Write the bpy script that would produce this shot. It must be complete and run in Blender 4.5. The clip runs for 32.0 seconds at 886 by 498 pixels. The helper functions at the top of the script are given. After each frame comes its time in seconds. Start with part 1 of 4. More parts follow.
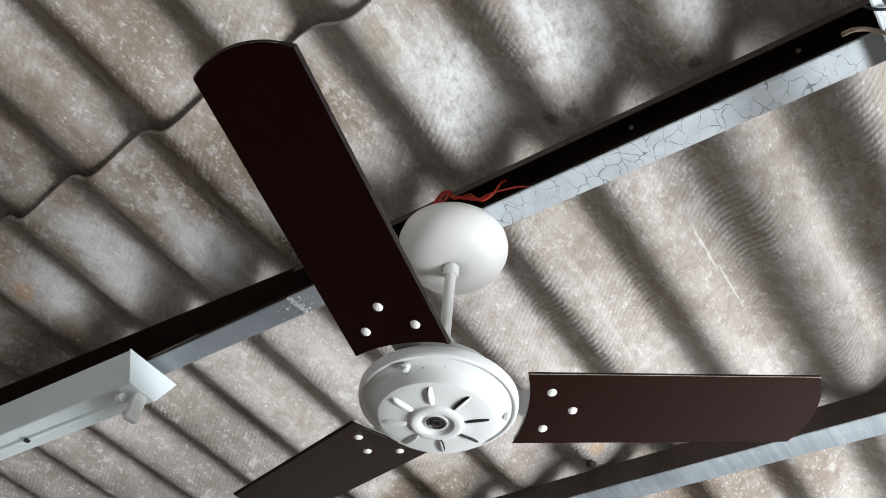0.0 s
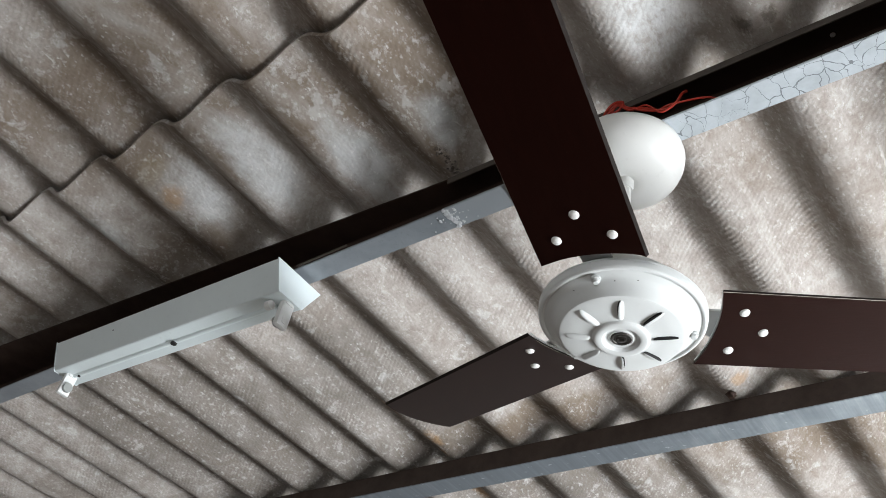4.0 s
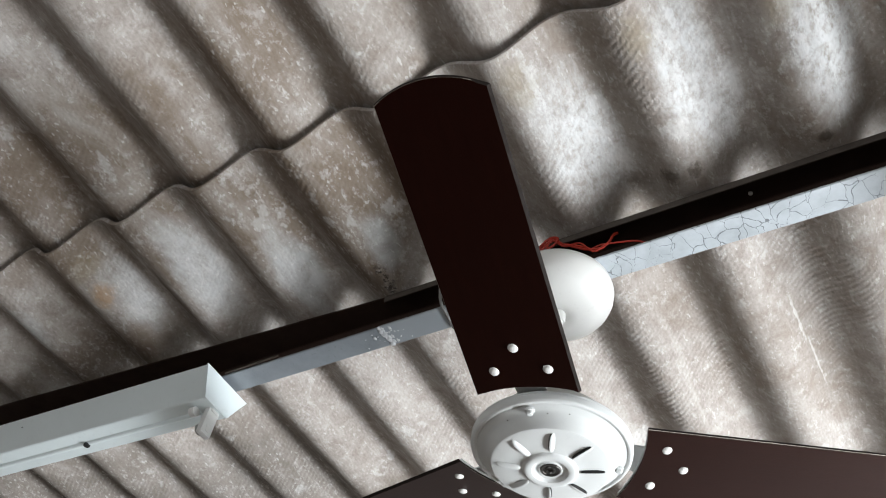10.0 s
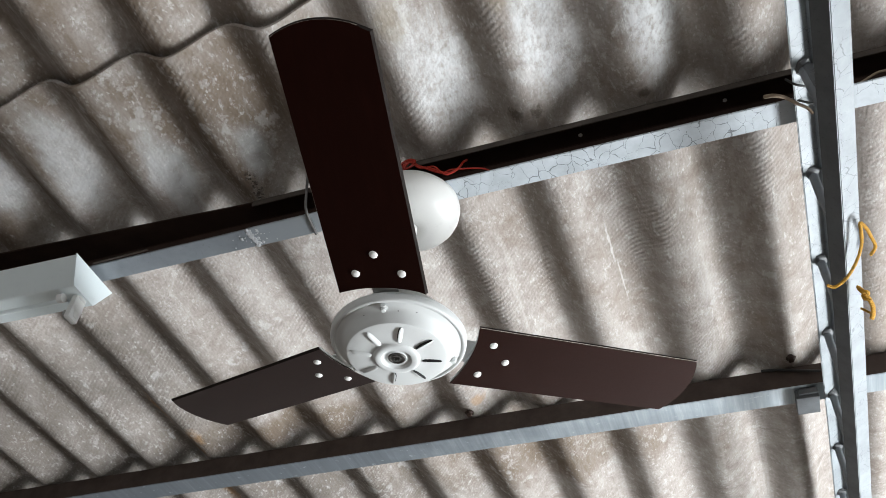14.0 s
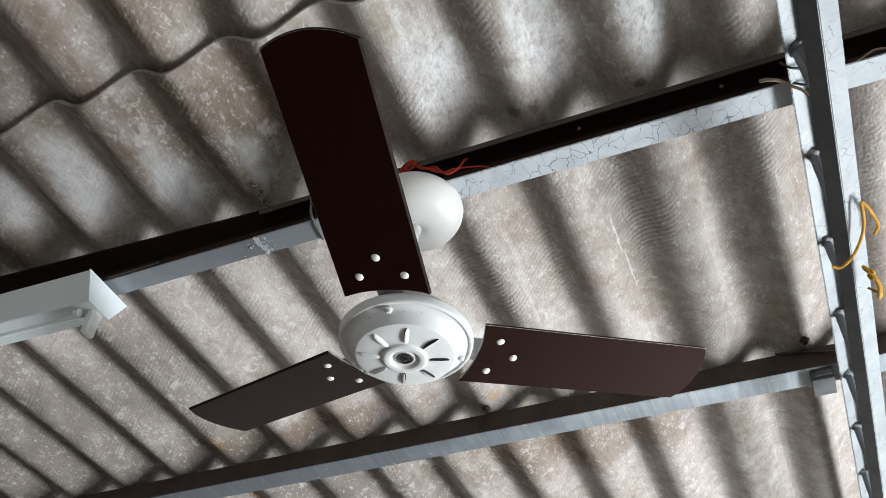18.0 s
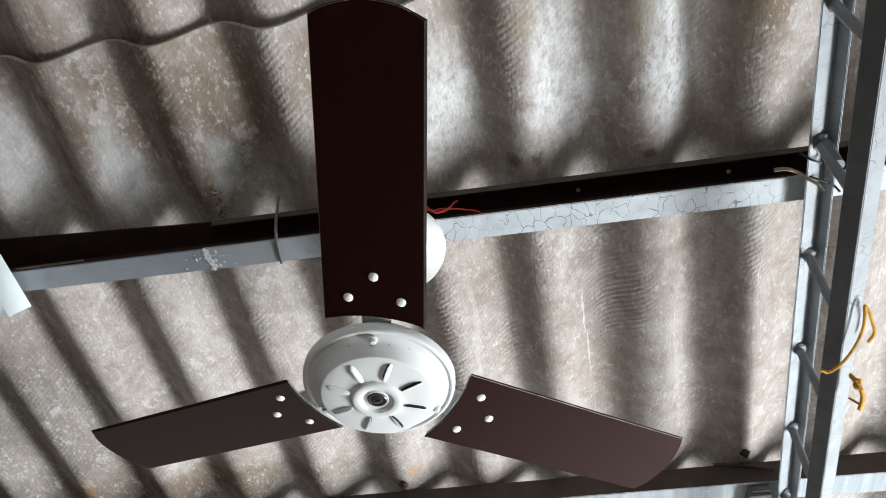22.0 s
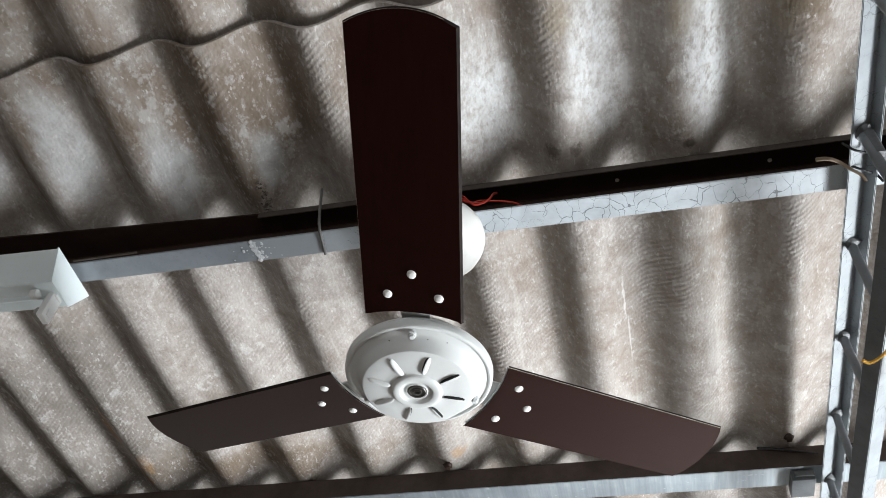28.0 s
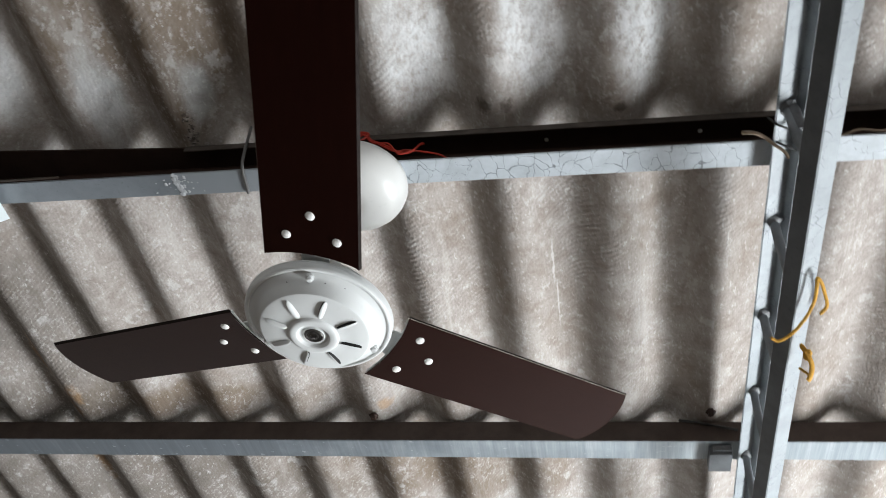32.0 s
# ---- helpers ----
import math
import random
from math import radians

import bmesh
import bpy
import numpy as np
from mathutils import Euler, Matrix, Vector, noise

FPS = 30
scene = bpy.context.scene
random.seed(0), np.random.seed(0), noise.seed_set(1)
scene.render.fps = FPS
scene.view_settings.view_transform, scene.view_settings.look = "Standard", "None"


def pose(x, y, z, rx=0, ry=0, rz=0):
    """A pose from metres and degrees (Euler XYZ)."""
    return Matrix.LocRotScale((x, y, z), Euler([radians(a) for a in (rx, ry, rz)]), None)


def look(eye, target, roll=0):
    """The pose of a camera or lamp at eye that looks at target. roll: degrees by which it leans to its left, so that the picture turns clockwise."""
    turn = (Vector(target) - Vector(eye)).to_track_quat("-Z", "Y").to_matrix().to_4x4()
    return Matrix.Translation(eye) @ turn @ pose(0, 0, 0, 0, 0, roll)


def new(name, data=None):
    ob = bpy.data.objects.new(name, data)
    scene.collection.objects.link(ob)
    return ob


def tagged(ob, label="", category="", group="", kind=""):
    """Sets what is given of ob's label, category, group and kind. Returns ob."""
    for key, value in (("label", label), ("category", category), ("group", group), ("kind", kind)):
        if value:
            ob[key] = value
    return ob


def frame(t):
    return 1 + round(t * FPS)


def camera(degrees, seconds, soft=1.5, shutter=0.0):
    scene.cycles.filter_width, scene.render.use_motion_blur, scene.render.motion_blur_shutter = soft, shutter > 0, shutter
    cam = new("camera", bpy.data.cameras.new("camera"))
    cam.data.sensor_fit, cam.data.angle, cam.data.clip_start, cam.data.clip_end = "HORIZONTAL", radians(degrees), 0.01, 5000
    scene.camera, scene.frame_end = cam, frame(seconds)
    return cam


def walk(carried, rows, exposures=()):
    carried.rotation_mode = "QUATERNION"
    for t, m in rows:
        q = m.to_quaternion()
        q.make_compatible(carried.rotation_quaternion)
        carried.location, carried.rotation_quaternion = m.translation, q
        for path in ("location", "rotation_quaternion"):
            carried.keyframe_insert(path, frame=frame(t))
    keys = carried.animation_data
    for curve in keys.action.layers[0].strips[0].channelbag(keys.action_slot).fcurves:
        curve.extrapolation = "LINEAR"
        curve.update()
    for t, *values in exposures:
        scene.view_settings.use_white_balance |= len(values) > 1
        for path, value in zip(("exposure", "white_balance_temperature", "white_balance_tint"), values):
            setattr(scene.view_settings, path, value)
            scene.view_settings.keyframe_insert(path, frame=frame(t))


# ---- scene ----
cam = camera(54.6, 32.0, soft=0.75, shutter=0.4)
ROWS = [
    (0.0, 0.0, 0.0, 1.65, 136.73, -4.32, 33.88),
    (0.5, -0.016, 0.0037, 1.6477, 135.95, -5.22, 33.71),
    (1.0, -0.0491, 0.007, 1.645, 135.02, -6.2, 34.11),
    (1.5, -0.0643, 0.0054, 1.6393, 133.87, -7.0, 34.42),
    (2.0, -0.0728, -0.0053, 1.6408, 133.27, -7.51, 34.77),
    (2.5, -0.0757, -0.0152, 1.6413, 132.87, -7.95, 35.39),
    (3.0, -0.0815, -0.0189, 1.6384, 132.37, -8.36, 35.68),
    (3.5, -0.1125, -0.0295, 1.6437, 131.95, -9.08, 36.1),
    (5.5, -0.1595, -0.0578, 1.633, 133.7, -9.52, 33.75),
    (6.0, -0.1168, -0.0721, 1.6338, 135.9, -7.35, 30.9),
    (6.5, -0.1212, -0.0719, 1.6322, 136.57, -7.18, 30.25),
    (7.0, -0.1434, -0.0772, 1.6349, 136.95, -7.76, 29.49),
    (7.5, -0.1498, -0.0728, 1.6334, 137.11, -8.29, 29.04),
    (8.0, -0.1128, -0.0715, 1.6318, 137.64, -7.8, 29.12),
    (8.5, -0.1194, -0.0911, 1.6319, 138.37, -7.79, 29.32),
    (9.0, -0.1212, -0.0901, 1.6291, 138.57, -7.74, 29.29),
    (9.5, -0.1274, -0.082, 1.6296, 138.8, -7.66, 29.28),
    (10.0, -0.1409, -0.0912, 1.6308, 139.83, -7.72, 29.37),
    (10.5, -0.1624, -0.104, 1.6237, 141.13, -7.75, 29.39),
    (11.0, -0.1317, -0.1625, 1.5803, 138.09, -8.32, 23.22),
    (11.5, -0.0828, -0.2046, 1.5386, 137.29, -4.88, 20.1),
    (12.0, -0.1068, -0.2105, 1.5086, 133.96, -5.96, 16.68),
    (12.5, -0.1087, -0.1863, 1.5177, 133.91, -5.6, 15.36),
    (13.0, -0.1138, -0.185, 1.52, 134.27, -3.63, 17.29),
    (13.5, -0.1135, -0.1955, 1.5167, 134.32, -3.16, 18.51),
    (14.0, -0.1064, -0.2039, 1.5135, 134.64, -2.63, 19.46),
    (14.5, -0.0933, -0.2047, 1.5125, 134.65, -1.66, 21.09),
    (16.5, -0.108, -0.1988, 1.5052, 134.74, -2.0, 23.18),
    (17.0, -0.1056, -0.198, 1.5025, 134.5, -2.16, 22.89),
    (17.5, -0.1037, -0.1956, 1.5119, 134.5, -1.93, 22.56),
    (18.0, -0.0769, -0.206, 1.5091, 134.28, -1.67, 22.35),
    (18.5, -0.1433, -0.1702, 1.5169, 134.12, -3.08, 18.32),
    (19.0, -0.2491, -0.1184, 1.5408, 140.02, -2.56, 8.75),
    (19.5, -0.2594, -0.0833, 1.5547, 141.6, -2.16, 3.66),
    (20.0, -0.2818, -0.0872, 1.5501, 142.02, -2.27, 3.86),
    (20.5, -0.2972, -0.0866, 1.5356, 141.85, -2.43, 4.5),
    (21.0, -0.2913, -0.092, 1.5348, 141.76, -2.19, 5.61),
    (21.5, -0.2857, -0.1002, 1.5321, 141.5, -1.88, 7.14),
    (22.0, -0.2868, -0.1171, 1.5305, 141.2, -1.45, 9.7),
    (22.5, -0.2917, -0.1248, 1.5285, 140.38, -0.96, 12.13),
    (23.0, -0.2835, -0.1267, 1.5301, 140.0, -1.29, 12.6),
    (23.5, -0.2842, -0.1279, 1.5286, 139.68, -1.79, 12.81),
    (24.0, -0.2844, -0.1293, 1.538, 139.72, -2.91, 12.7),
    (24.5, -0.2867, -0.1397, 1.5319, 139.42, -3.74, 12.87),
    (25.0, -0.2856, -0.1438, 1.5322, 139.34, -4.09, 12.97),
    (25.5, -0.2771, -0.1427, 1.5356, 139.34, -4.15, 12.71),
    (27.5, -0.2668, -0.1548, 1.5359, 139.13, -3.91, 12.44),
    (28.0, -0.2628, -0.1537, 1.5352, 139.08, -3.77, 12.17),
    (28.5, -0.2681, -0.1493, 1.5343, 138.87, -3.89, 12.01),
    (29.0, -0.2673, -0.1522, 1.535, 138.89, -4.17, 11.81),
    (29.5, -0.2691, -0.1542, 1.5354, 138.77, -4.35, 11.9),
    (30.0, -0.2669, -0.1649, 1.5385, 138.67, -4.55, 12.01),
    (30.5, -0.2611, -0.1622, 1.5303, 138.45, -4.83, 11.57),
    (31.0, -0.2296, -0.1368, 1.5362, 138.45, -7.01, 8.51),
    (31.5, -0.1954, -0.127, 1.5518, 138.16, -8.91, 5.75),
    (32.0, -0.1588, -0.1126, 1.5466, 136.72, -6.13, 8.58),
]
# the camera's own brightening and darkening, in stops
EXPOSURES = [(0, 0.0), (2, 0.04), (6, 0.04), (7, 0.12), (10, 0.14), (11, 0.08), (12, -0.06), (13, -0.15), (14, -0.04), (17, -0.04), (18, -0.10), (19, -0.15), (20, -0.03), (22, 0.09), (23, 0.06), (25, 0.14), (28, 0.05), (29, 0.08), (30, 0.13), (31, -0.01), (32, -0.17)]
walk(cam, [(t, pose(*p)) for t, *p in ROWS], EXPOSURES)

# ---- world and light ----
world = bpy.data.worlds.new("sky")
scene.world = world
world.use_nodes = True
wn = world.node_tree.nodes
sky = wn.new("ShaderNodeTexSky")
sky.sky_type, sky.sun_disc = "NISHITA", False
sky.sun_elevation, sky.sun_rotation = radians(48), radians(35)
world.node_tree.links.new(sky.outputs[0], wn["Background"].inputs[0])
wn["Background"].inputs[1].default_value = 0.08

sun = new("sun", bpy.data.lights.new("sun", "SUN"))
sun.data.energy, sun.data.angle, sun.data.color = 3.0, radians(0.6), (1.0, 0.95, 0.88)
sun.matrix_world = look((1.7, 2.4, 3.3), (0, 0, 0))


def window_light(name, m, w, h, watts, colour):
    lamp = new(name, bpy.data.lights.new(name, "AREA"))
    lamp.data.shape, lamp.data.size, lamp.data.size_y = "RECTANGLE", w, h
    lamp.data.energy, lamp.data.color = watts, colour
    lamp.matrix_world = m
    return lamp


# daylight that comes in through the one wide window of the shed (east)
WE, WN = 1.72, 3.35
EY0, EY1, EZ0, EZ1 = 1.05, 2.75, 0.68, 1.36
window_light("daylight_window", look((WE + 0.14, (EY0 + EY1) / 2, (EZ0 + EZ1) / 2), (0, (EY0 + EY1) / 2 - 0.75, (EZ0 + EZ1) / 2 + 0.60)), EY1 - EY0, EZ1 - EZ0, 243, (0.92, 0.965, 1.0))

# weaker daylight through the window in the wall behind the camera
SX0, SX1, SZ0, SZ1 = -0.2, 1.5, 0.9, 2.1
window_light("daylight_window_south", look(((SX0 + SX1) / 2, -3.72, (SZ0 + SZ1) / 2), ((SX0 + SX1) / 2, 0, (SZ0 + SZ1) / 2)), SX1 - SX0, SZ1 - SZ0, 46, (0.95, 0.98, 1.0))

# ---- materials ----


def material(name, rough=0.6, metal=0.0):
    m = bpy.data.materials.new(name)
    m.use_nodes = True
    nt = m.node_tree
    b = nt.nodes["Principled BSDF"]
    b.inputs["Roughness"].default_value = rough
    b.inputs["Metallic"].default_value = metal
    return m, nt, b


def node(nt, kind, **values):
    n = nt.nodes.new(kind)
    for key, value in values.items():
        n.inputs[key.replace("_", " ")].default_value = value
    return n


def coords(nt, scale=(1, 1, 1)):
    tc = nt.nodes.new("ShaderNodeTexCoord")
    mp = nt.nodes.new("ShaderNodeMapping")
    mp.inputs["Scale"].default_value = scale
    nt.links.new(tc.outputs["Object"], mp.inputs["Vector"])
    return mp.outputs["Vector"]


def noise_tex(nt, vec, scale, detail=6.0, rough=0.6, distortion=0.0):
    n = node(nt, "ShaderNodeTexNoise", Scale=scale, Detail=detail, Roughness=rough, Distortion=distortion)
    nt.links.new(vec, n.inputs["Vector"])
    return n.outputs["Fac"]


def ramp(nt, fac, stops):
    r = nt.nodes.new("ShaderNodeValToRGB")
    e = r.color_ramp.elements
    while len(e) < len(stops):
        e.new(0.5)
    for k, (p, c) in enumerate(stops):
        e[k].position = p
        e[k].color = (*c, 1) if isinstance(c, tuple) else (c, c, c, 1)
    nt.links.new(fac, r.inputs["Fac"])
    return r.outputs["Color"]


def mix(nt, fac, a, b, mode="MIX"):
    n = nt.nodes.new("ShaderNodeMix")
    n.data_type, n.blend_type = "RGBA", mode
    for socket, value in ((n.inputs["Factor"], fac), (n.inputs["A"], a), (n.inputs["B"], b)):
        if isinstance(value, (int, float)):
            socket.default_value = value
        elif isinstance(value, tuple):
            socket.default_value = (*value, 1)
        else:
            nt.links.new(value, socket)
    return n.outputs["Result"]


def calc(nt, op, a, b=0.0):
    n = nt.nodes.new("ShaderNodeMath")
    n.operation = op
    for k, value in ((0, a), (1, b)):
        if isinstance(value, (int, float)):
            n.inputs[k].default_value = value
        else:
            nt.links.new(value, n.inputs[k])
    return n.outputs[0]


def bump(nt, b, height, strength, distance):
    n = node(nt, "ShaderNodeBump", Strength=strength, Distance=distance)
    nt.links.new(height, n.inputs["Height"])
    nt.links.new(n.outputs["Normal"], b.inputs["Normal"])


def stain(nt, vec, places, ragged):
    """A mask of soft-edged stains at (x, y, half-width, half-length), ragged by a noise."""
    total = None
    for x, y, rx, ry in places:
        mp = nt.nodes.new("ShaderNodeMapping")
        mp.vector_type = "POINT"
        mp.inputs["Location"].default_value = (-x / rx, -y / ry, 0)
        mp.inputs["Scale"].default_value = (1 / rx, 1 / ry, 0)
        nt.links.new(vec, mp.inputs["Vector"])
        ln = nt.nodes.new("ShaderNodeVectorMath")
        ln.operation = "LENGTH"
        nt.links.new(mp.outputs[0], ln.inputs[0])
        near = calc(nt, "SUBTRACT", 1.0, ln.outputs["Value"])
        total = near if total is None else calc(nt, "MAXIMUM", total, near)
    total = calc(nt, "ADD", total, calc(nt, "MULTIPLY", calc(nt, "SUBTRACT", ragged, 0.5), 2.4))
    return ramp(nt, total, [(0.10, 0.0), (0.62, 1.0)])


def fibre_cement():
    m, nt, b = material("weathered_fibre_cement", 0.92)
    b.inputs["Specular IOR Level"].default_value = 0.22
    v = coords(nt)
    long = coords(nt, (1, 0.28, 1))
    grain = noise_tex(nt, v, 170, 3, 0.7)
    fleck = noise_tex(nt, coords(nt, (1, 0.75, 1)), 95, 4, 0.68)
    mottle = noise_tex(nt, v, 24, 8, 0.72, 0.4)
    cloud = noise_tex(nt, v, 9.0, 6, 0.65, 0.5)
    patch = noise_tex(nt, long, 7.0, 8, 0.7, 0.6)
    streak = noise_tex(nt, coords(nt, (1, 0.06, 1)), 24, 7, 0.65, 0.3)
    base = ramp(nt, mottle, [(0.30, (0.245, 0.212, 0.188)), (0.5, (0.345, 0.312, 0.286)), (0.68, (0.430, 0.402, 0.380))])
    base = mix(nt, calc(nt, "MULTIPLY", ramp(nt, grain, [(0.40, 1.0), (0.50, 0.0)]), 0.16), base, (0.12, 0.092, 0.072))
    # pale runs along the waves
    base = mix(nt, calc(nt, "MULTIPLY", ramp(nt, streak, [(0.56, 0.0), (0.70, 1.0)]), 0.42), base, (0.54, 0.515, 0.485))
    # brown damp; the placed patches also paint in the dimmer light at left
    damp = noise_tex(nt, coords(nt, (1, 0.45, 1)), 3.6, 6, 0.65, 0.8)
    base = mix(nt, calc(nt, "MULTIPLY", ramp(nt, damp, [(0.48, 0.0), (0.66, 1.0)]), 0.46), base, (0.178, 0.132, 0.094))
    wet_and_dim = stain(nt, v, DAMP_AND_DIM, damp)
    wet_and_dim = calc(nt, "MULTIPLY", wet_and_dim, ramp(nt, cloud, [(0.30, 1.0), (0.62, 0.70)]))
    base = mix(nt, calc(nt, "MULTIPLY", wet_and_dim, 0.88), base, (0.142, 0.103, 0.069))
    # weaker light far from the window, painted as darker grey at lower left
    far_dim = calc(nt, "MULTIPLY", stain(nt, v, FAR_DIM, damp), ramp(nt, cloud, [(0.30, 1.0), (0.62, 0.60)]))
    base = mix(nt, calc(nt, "MULTIPLY", far_dim, 0.86), base, (0.150, 0.134, 0.118))
    # lime bloom: a thin veil in places, and thicker pale patches where the sheets leaked;
    # the thicker ones at right also paint the lit wave faces brighter
    base = mix(nt, calc(nt, "MULTIPLY", ramp(nt, patch, [(0.55, 0.0), (0.72, 1.0)]), 0.45), base, (0.52, 0.50, 0.475))
    lime_and_lit = stain(nt, v, LIME_AND_LIT, patch)
    lime_and_lit = calc(nt, "MULTIPLY", lime_and_lit, ramp(nt, fleck, [(0.36, 0.30), (0.54, 1.0)]))
    lime_and_lit = calc(nt, "MULTIPLY", lime_and_lit, ramp(nt, mottle, [(0.34, 0.55), (0.56, 1.0)]))
    base = mix(nt, calc(nt, "MULTIPLY", lime_and_lit, 0.70), base, (0.60, 0.625, 0.635))
    thin = calc(nt, "MULTIPLY", stain(nt, v, THIN_LIME, patch), ramp(nt, mottle, [(0.34, 0.45), (0.58, 1.0)]))
    base = mix(nt, calc(nt, "MULTIPLY", thin, 0.50), base, (0.54, 0.575, 0.59))
    rust = stain(nt, v, RUST, mottle)
    base = mix(nt, calc(nt, "MULTIPLY", rust, 0.52), base, (0.33, 0.185, 0.07))
    # crisp pale flecks, in drifts
    flakes = calc(nt, "MULTIPLY", ramp(nt, fleck, [(0.55, 0.0), (0.66, 1.0)]), ramp(nt, cloud, [(0.40, 0.3), (0.58, 1.0)]))
    base = mix(nt, calc(nt, "MULTIPLY", flakes, 0.50), base, (0.52, 0.505, 0.485))
    blotch = noise_tex(nt, coords(nt, (1, 0.8, 1)), 27, 7, 0.74)
    base = mix(nt, calc(nt, "MULTIPLY", calc(nt, "MULTIPLY", ramp(nt, blotch, [(0.57, 0.0), (0.63, 1.0)]), ramp(nt, cloud, [(0.42, 0.25), (0.55, 1.0)])), 0.42), base, (0.56, 0.54, 0.525))
    splash = noise_tex(nt, coords(nt, (1, 0.7, 1)), 15, 5, 0.62)
    base = mix(nt, calc(nt, "MULTIPLY", ramp(nt, splash, [(0.625, 0.0), (0.665, 1.0)]), 0.38), base, (0.57, 0.565, 0.555))
    chips = node(nt, "ShaderNodeTexVoronoi", Scale=70.0)
    nt.links.new(v, chips.inputs["Vector"])
    speck = calc(nt, "MULTIPLY", calc(nt, "LESS_THAN", chips.outputs["Distance"], 0.21), calc(nt, "GREATER_THAN", cloud, 0.52))
    base = mix(nt, calc(nt, "MULTIPLY", speck, 0.14), base, (0.60, 0.585, 0.56))
    spark = noise_tex(nt, coords(nt, (1, 0.5, 1)), 150, 2, 0.5)
    base = mix(nt, calc(nt, "MULTIPLY", calc(nt, "MULTIPLY", ramp(nt, spark, [(0.64, 0.0), (0.68, 1.0)]), ramp(nt, mottle, [(0.42, 0.15), (0.56, 1.0)])), 0.42), base, (0.66, 0.65, 0.63))
    run = stain(nt, v, DRIPS, fleck)
    base = mix(nt, calc(nt, "MULTIPLY", run, 0.42), base, (0.66, 0.67, 0.67))
    algae = stain(nt, v, ALGAE, mottle)
    base = mix(nt, calc(nt, "MULTIPLY", algae, 0.36), base, (0.24, 0.195, 0.115))
    leak = stain(nt, v, LEAKS, fleck)
    base = mix(nt, calc(nt, "MULTIPLY", leak, 0.72), base, (0.085, 0.066, 0.05))
    # one scraped line, and black mould in a row of dots
    scraped = stain(nt, v, SCRAPE, fleck)
    base = mix(nt, calc(nt, "MULTIPLY", scraped, 0.45), base, (0.70, 0.69, 0.67))
    dots = calc(nt, "MULTIPLY", stain(nt, v, MOULD, fleck), ramp(nt, grain, [(0.46, 1.0), (0.52, 0.0)]))
    base = mix(nt, calc(nt, "MULTIPLY", dots, 0.8), base, (0.03, 0.026, 0.022))
    nt.links.new(base, b.inputs["Base Color"])
    # the ribs that the felt pressed across the sheet, strong in some places and rubbed away in others
    mp = nt.nodes.new("ShaderNodeMapping")
    mp.inputs["Rotation"].default_value = (0, 0, radians(127))
    nt.links.new(v, mp.inputs["Vector"])
    ribs = node(nt, "ShaderNodeTexWave", Scale=35.0, Distortion=1.1, Detail=2.0)
    ribs.inputs["Detail Scale"].default_value = 3.0
    ribs.bands_direction = "X"
    nt.links.new(mp.outputs[0], ribs.inputs["Vector"])
    kept = noise_tex(nt, coords(nt, (1, 0.5, 1)), 8.5, 3, 0.55, 0.3)
    ribbed = calc(nt, "MULTIPLY", calc(nt, "MULTIPLY", ribs.outputs["Fac"], ramp(nt, kept, [(0.42, 0.06), (0.60, 1.0)])), ramp(nt, grain, [(0.36, 0.65), (0.60, 1.0)]))
    knobs = node(nt, "ShaderNodeTexVoronoi", Scale=190.0, Randomness=1.0)
    nt.links.new(coords(nt, (1, 0.55, 1)), knobs.inputs["Vector"])
    weave = calc(nt, "SUBTRACT", calc(nt, "MULTIPLY", ribbed, 0.14), calc(nt, "MULTIPLY", knobs.outputs["Distance"], 0.18))
    h = calc(nt, "ADD", weave, calc(nt, "ADD", calc(nt, "MULTIPLY", flakes, 0.10), calc(nt, "MULTIPLY", mottle, 0.30)))
    bump(nt, b, h, 0.85, 0.0040)
    return m


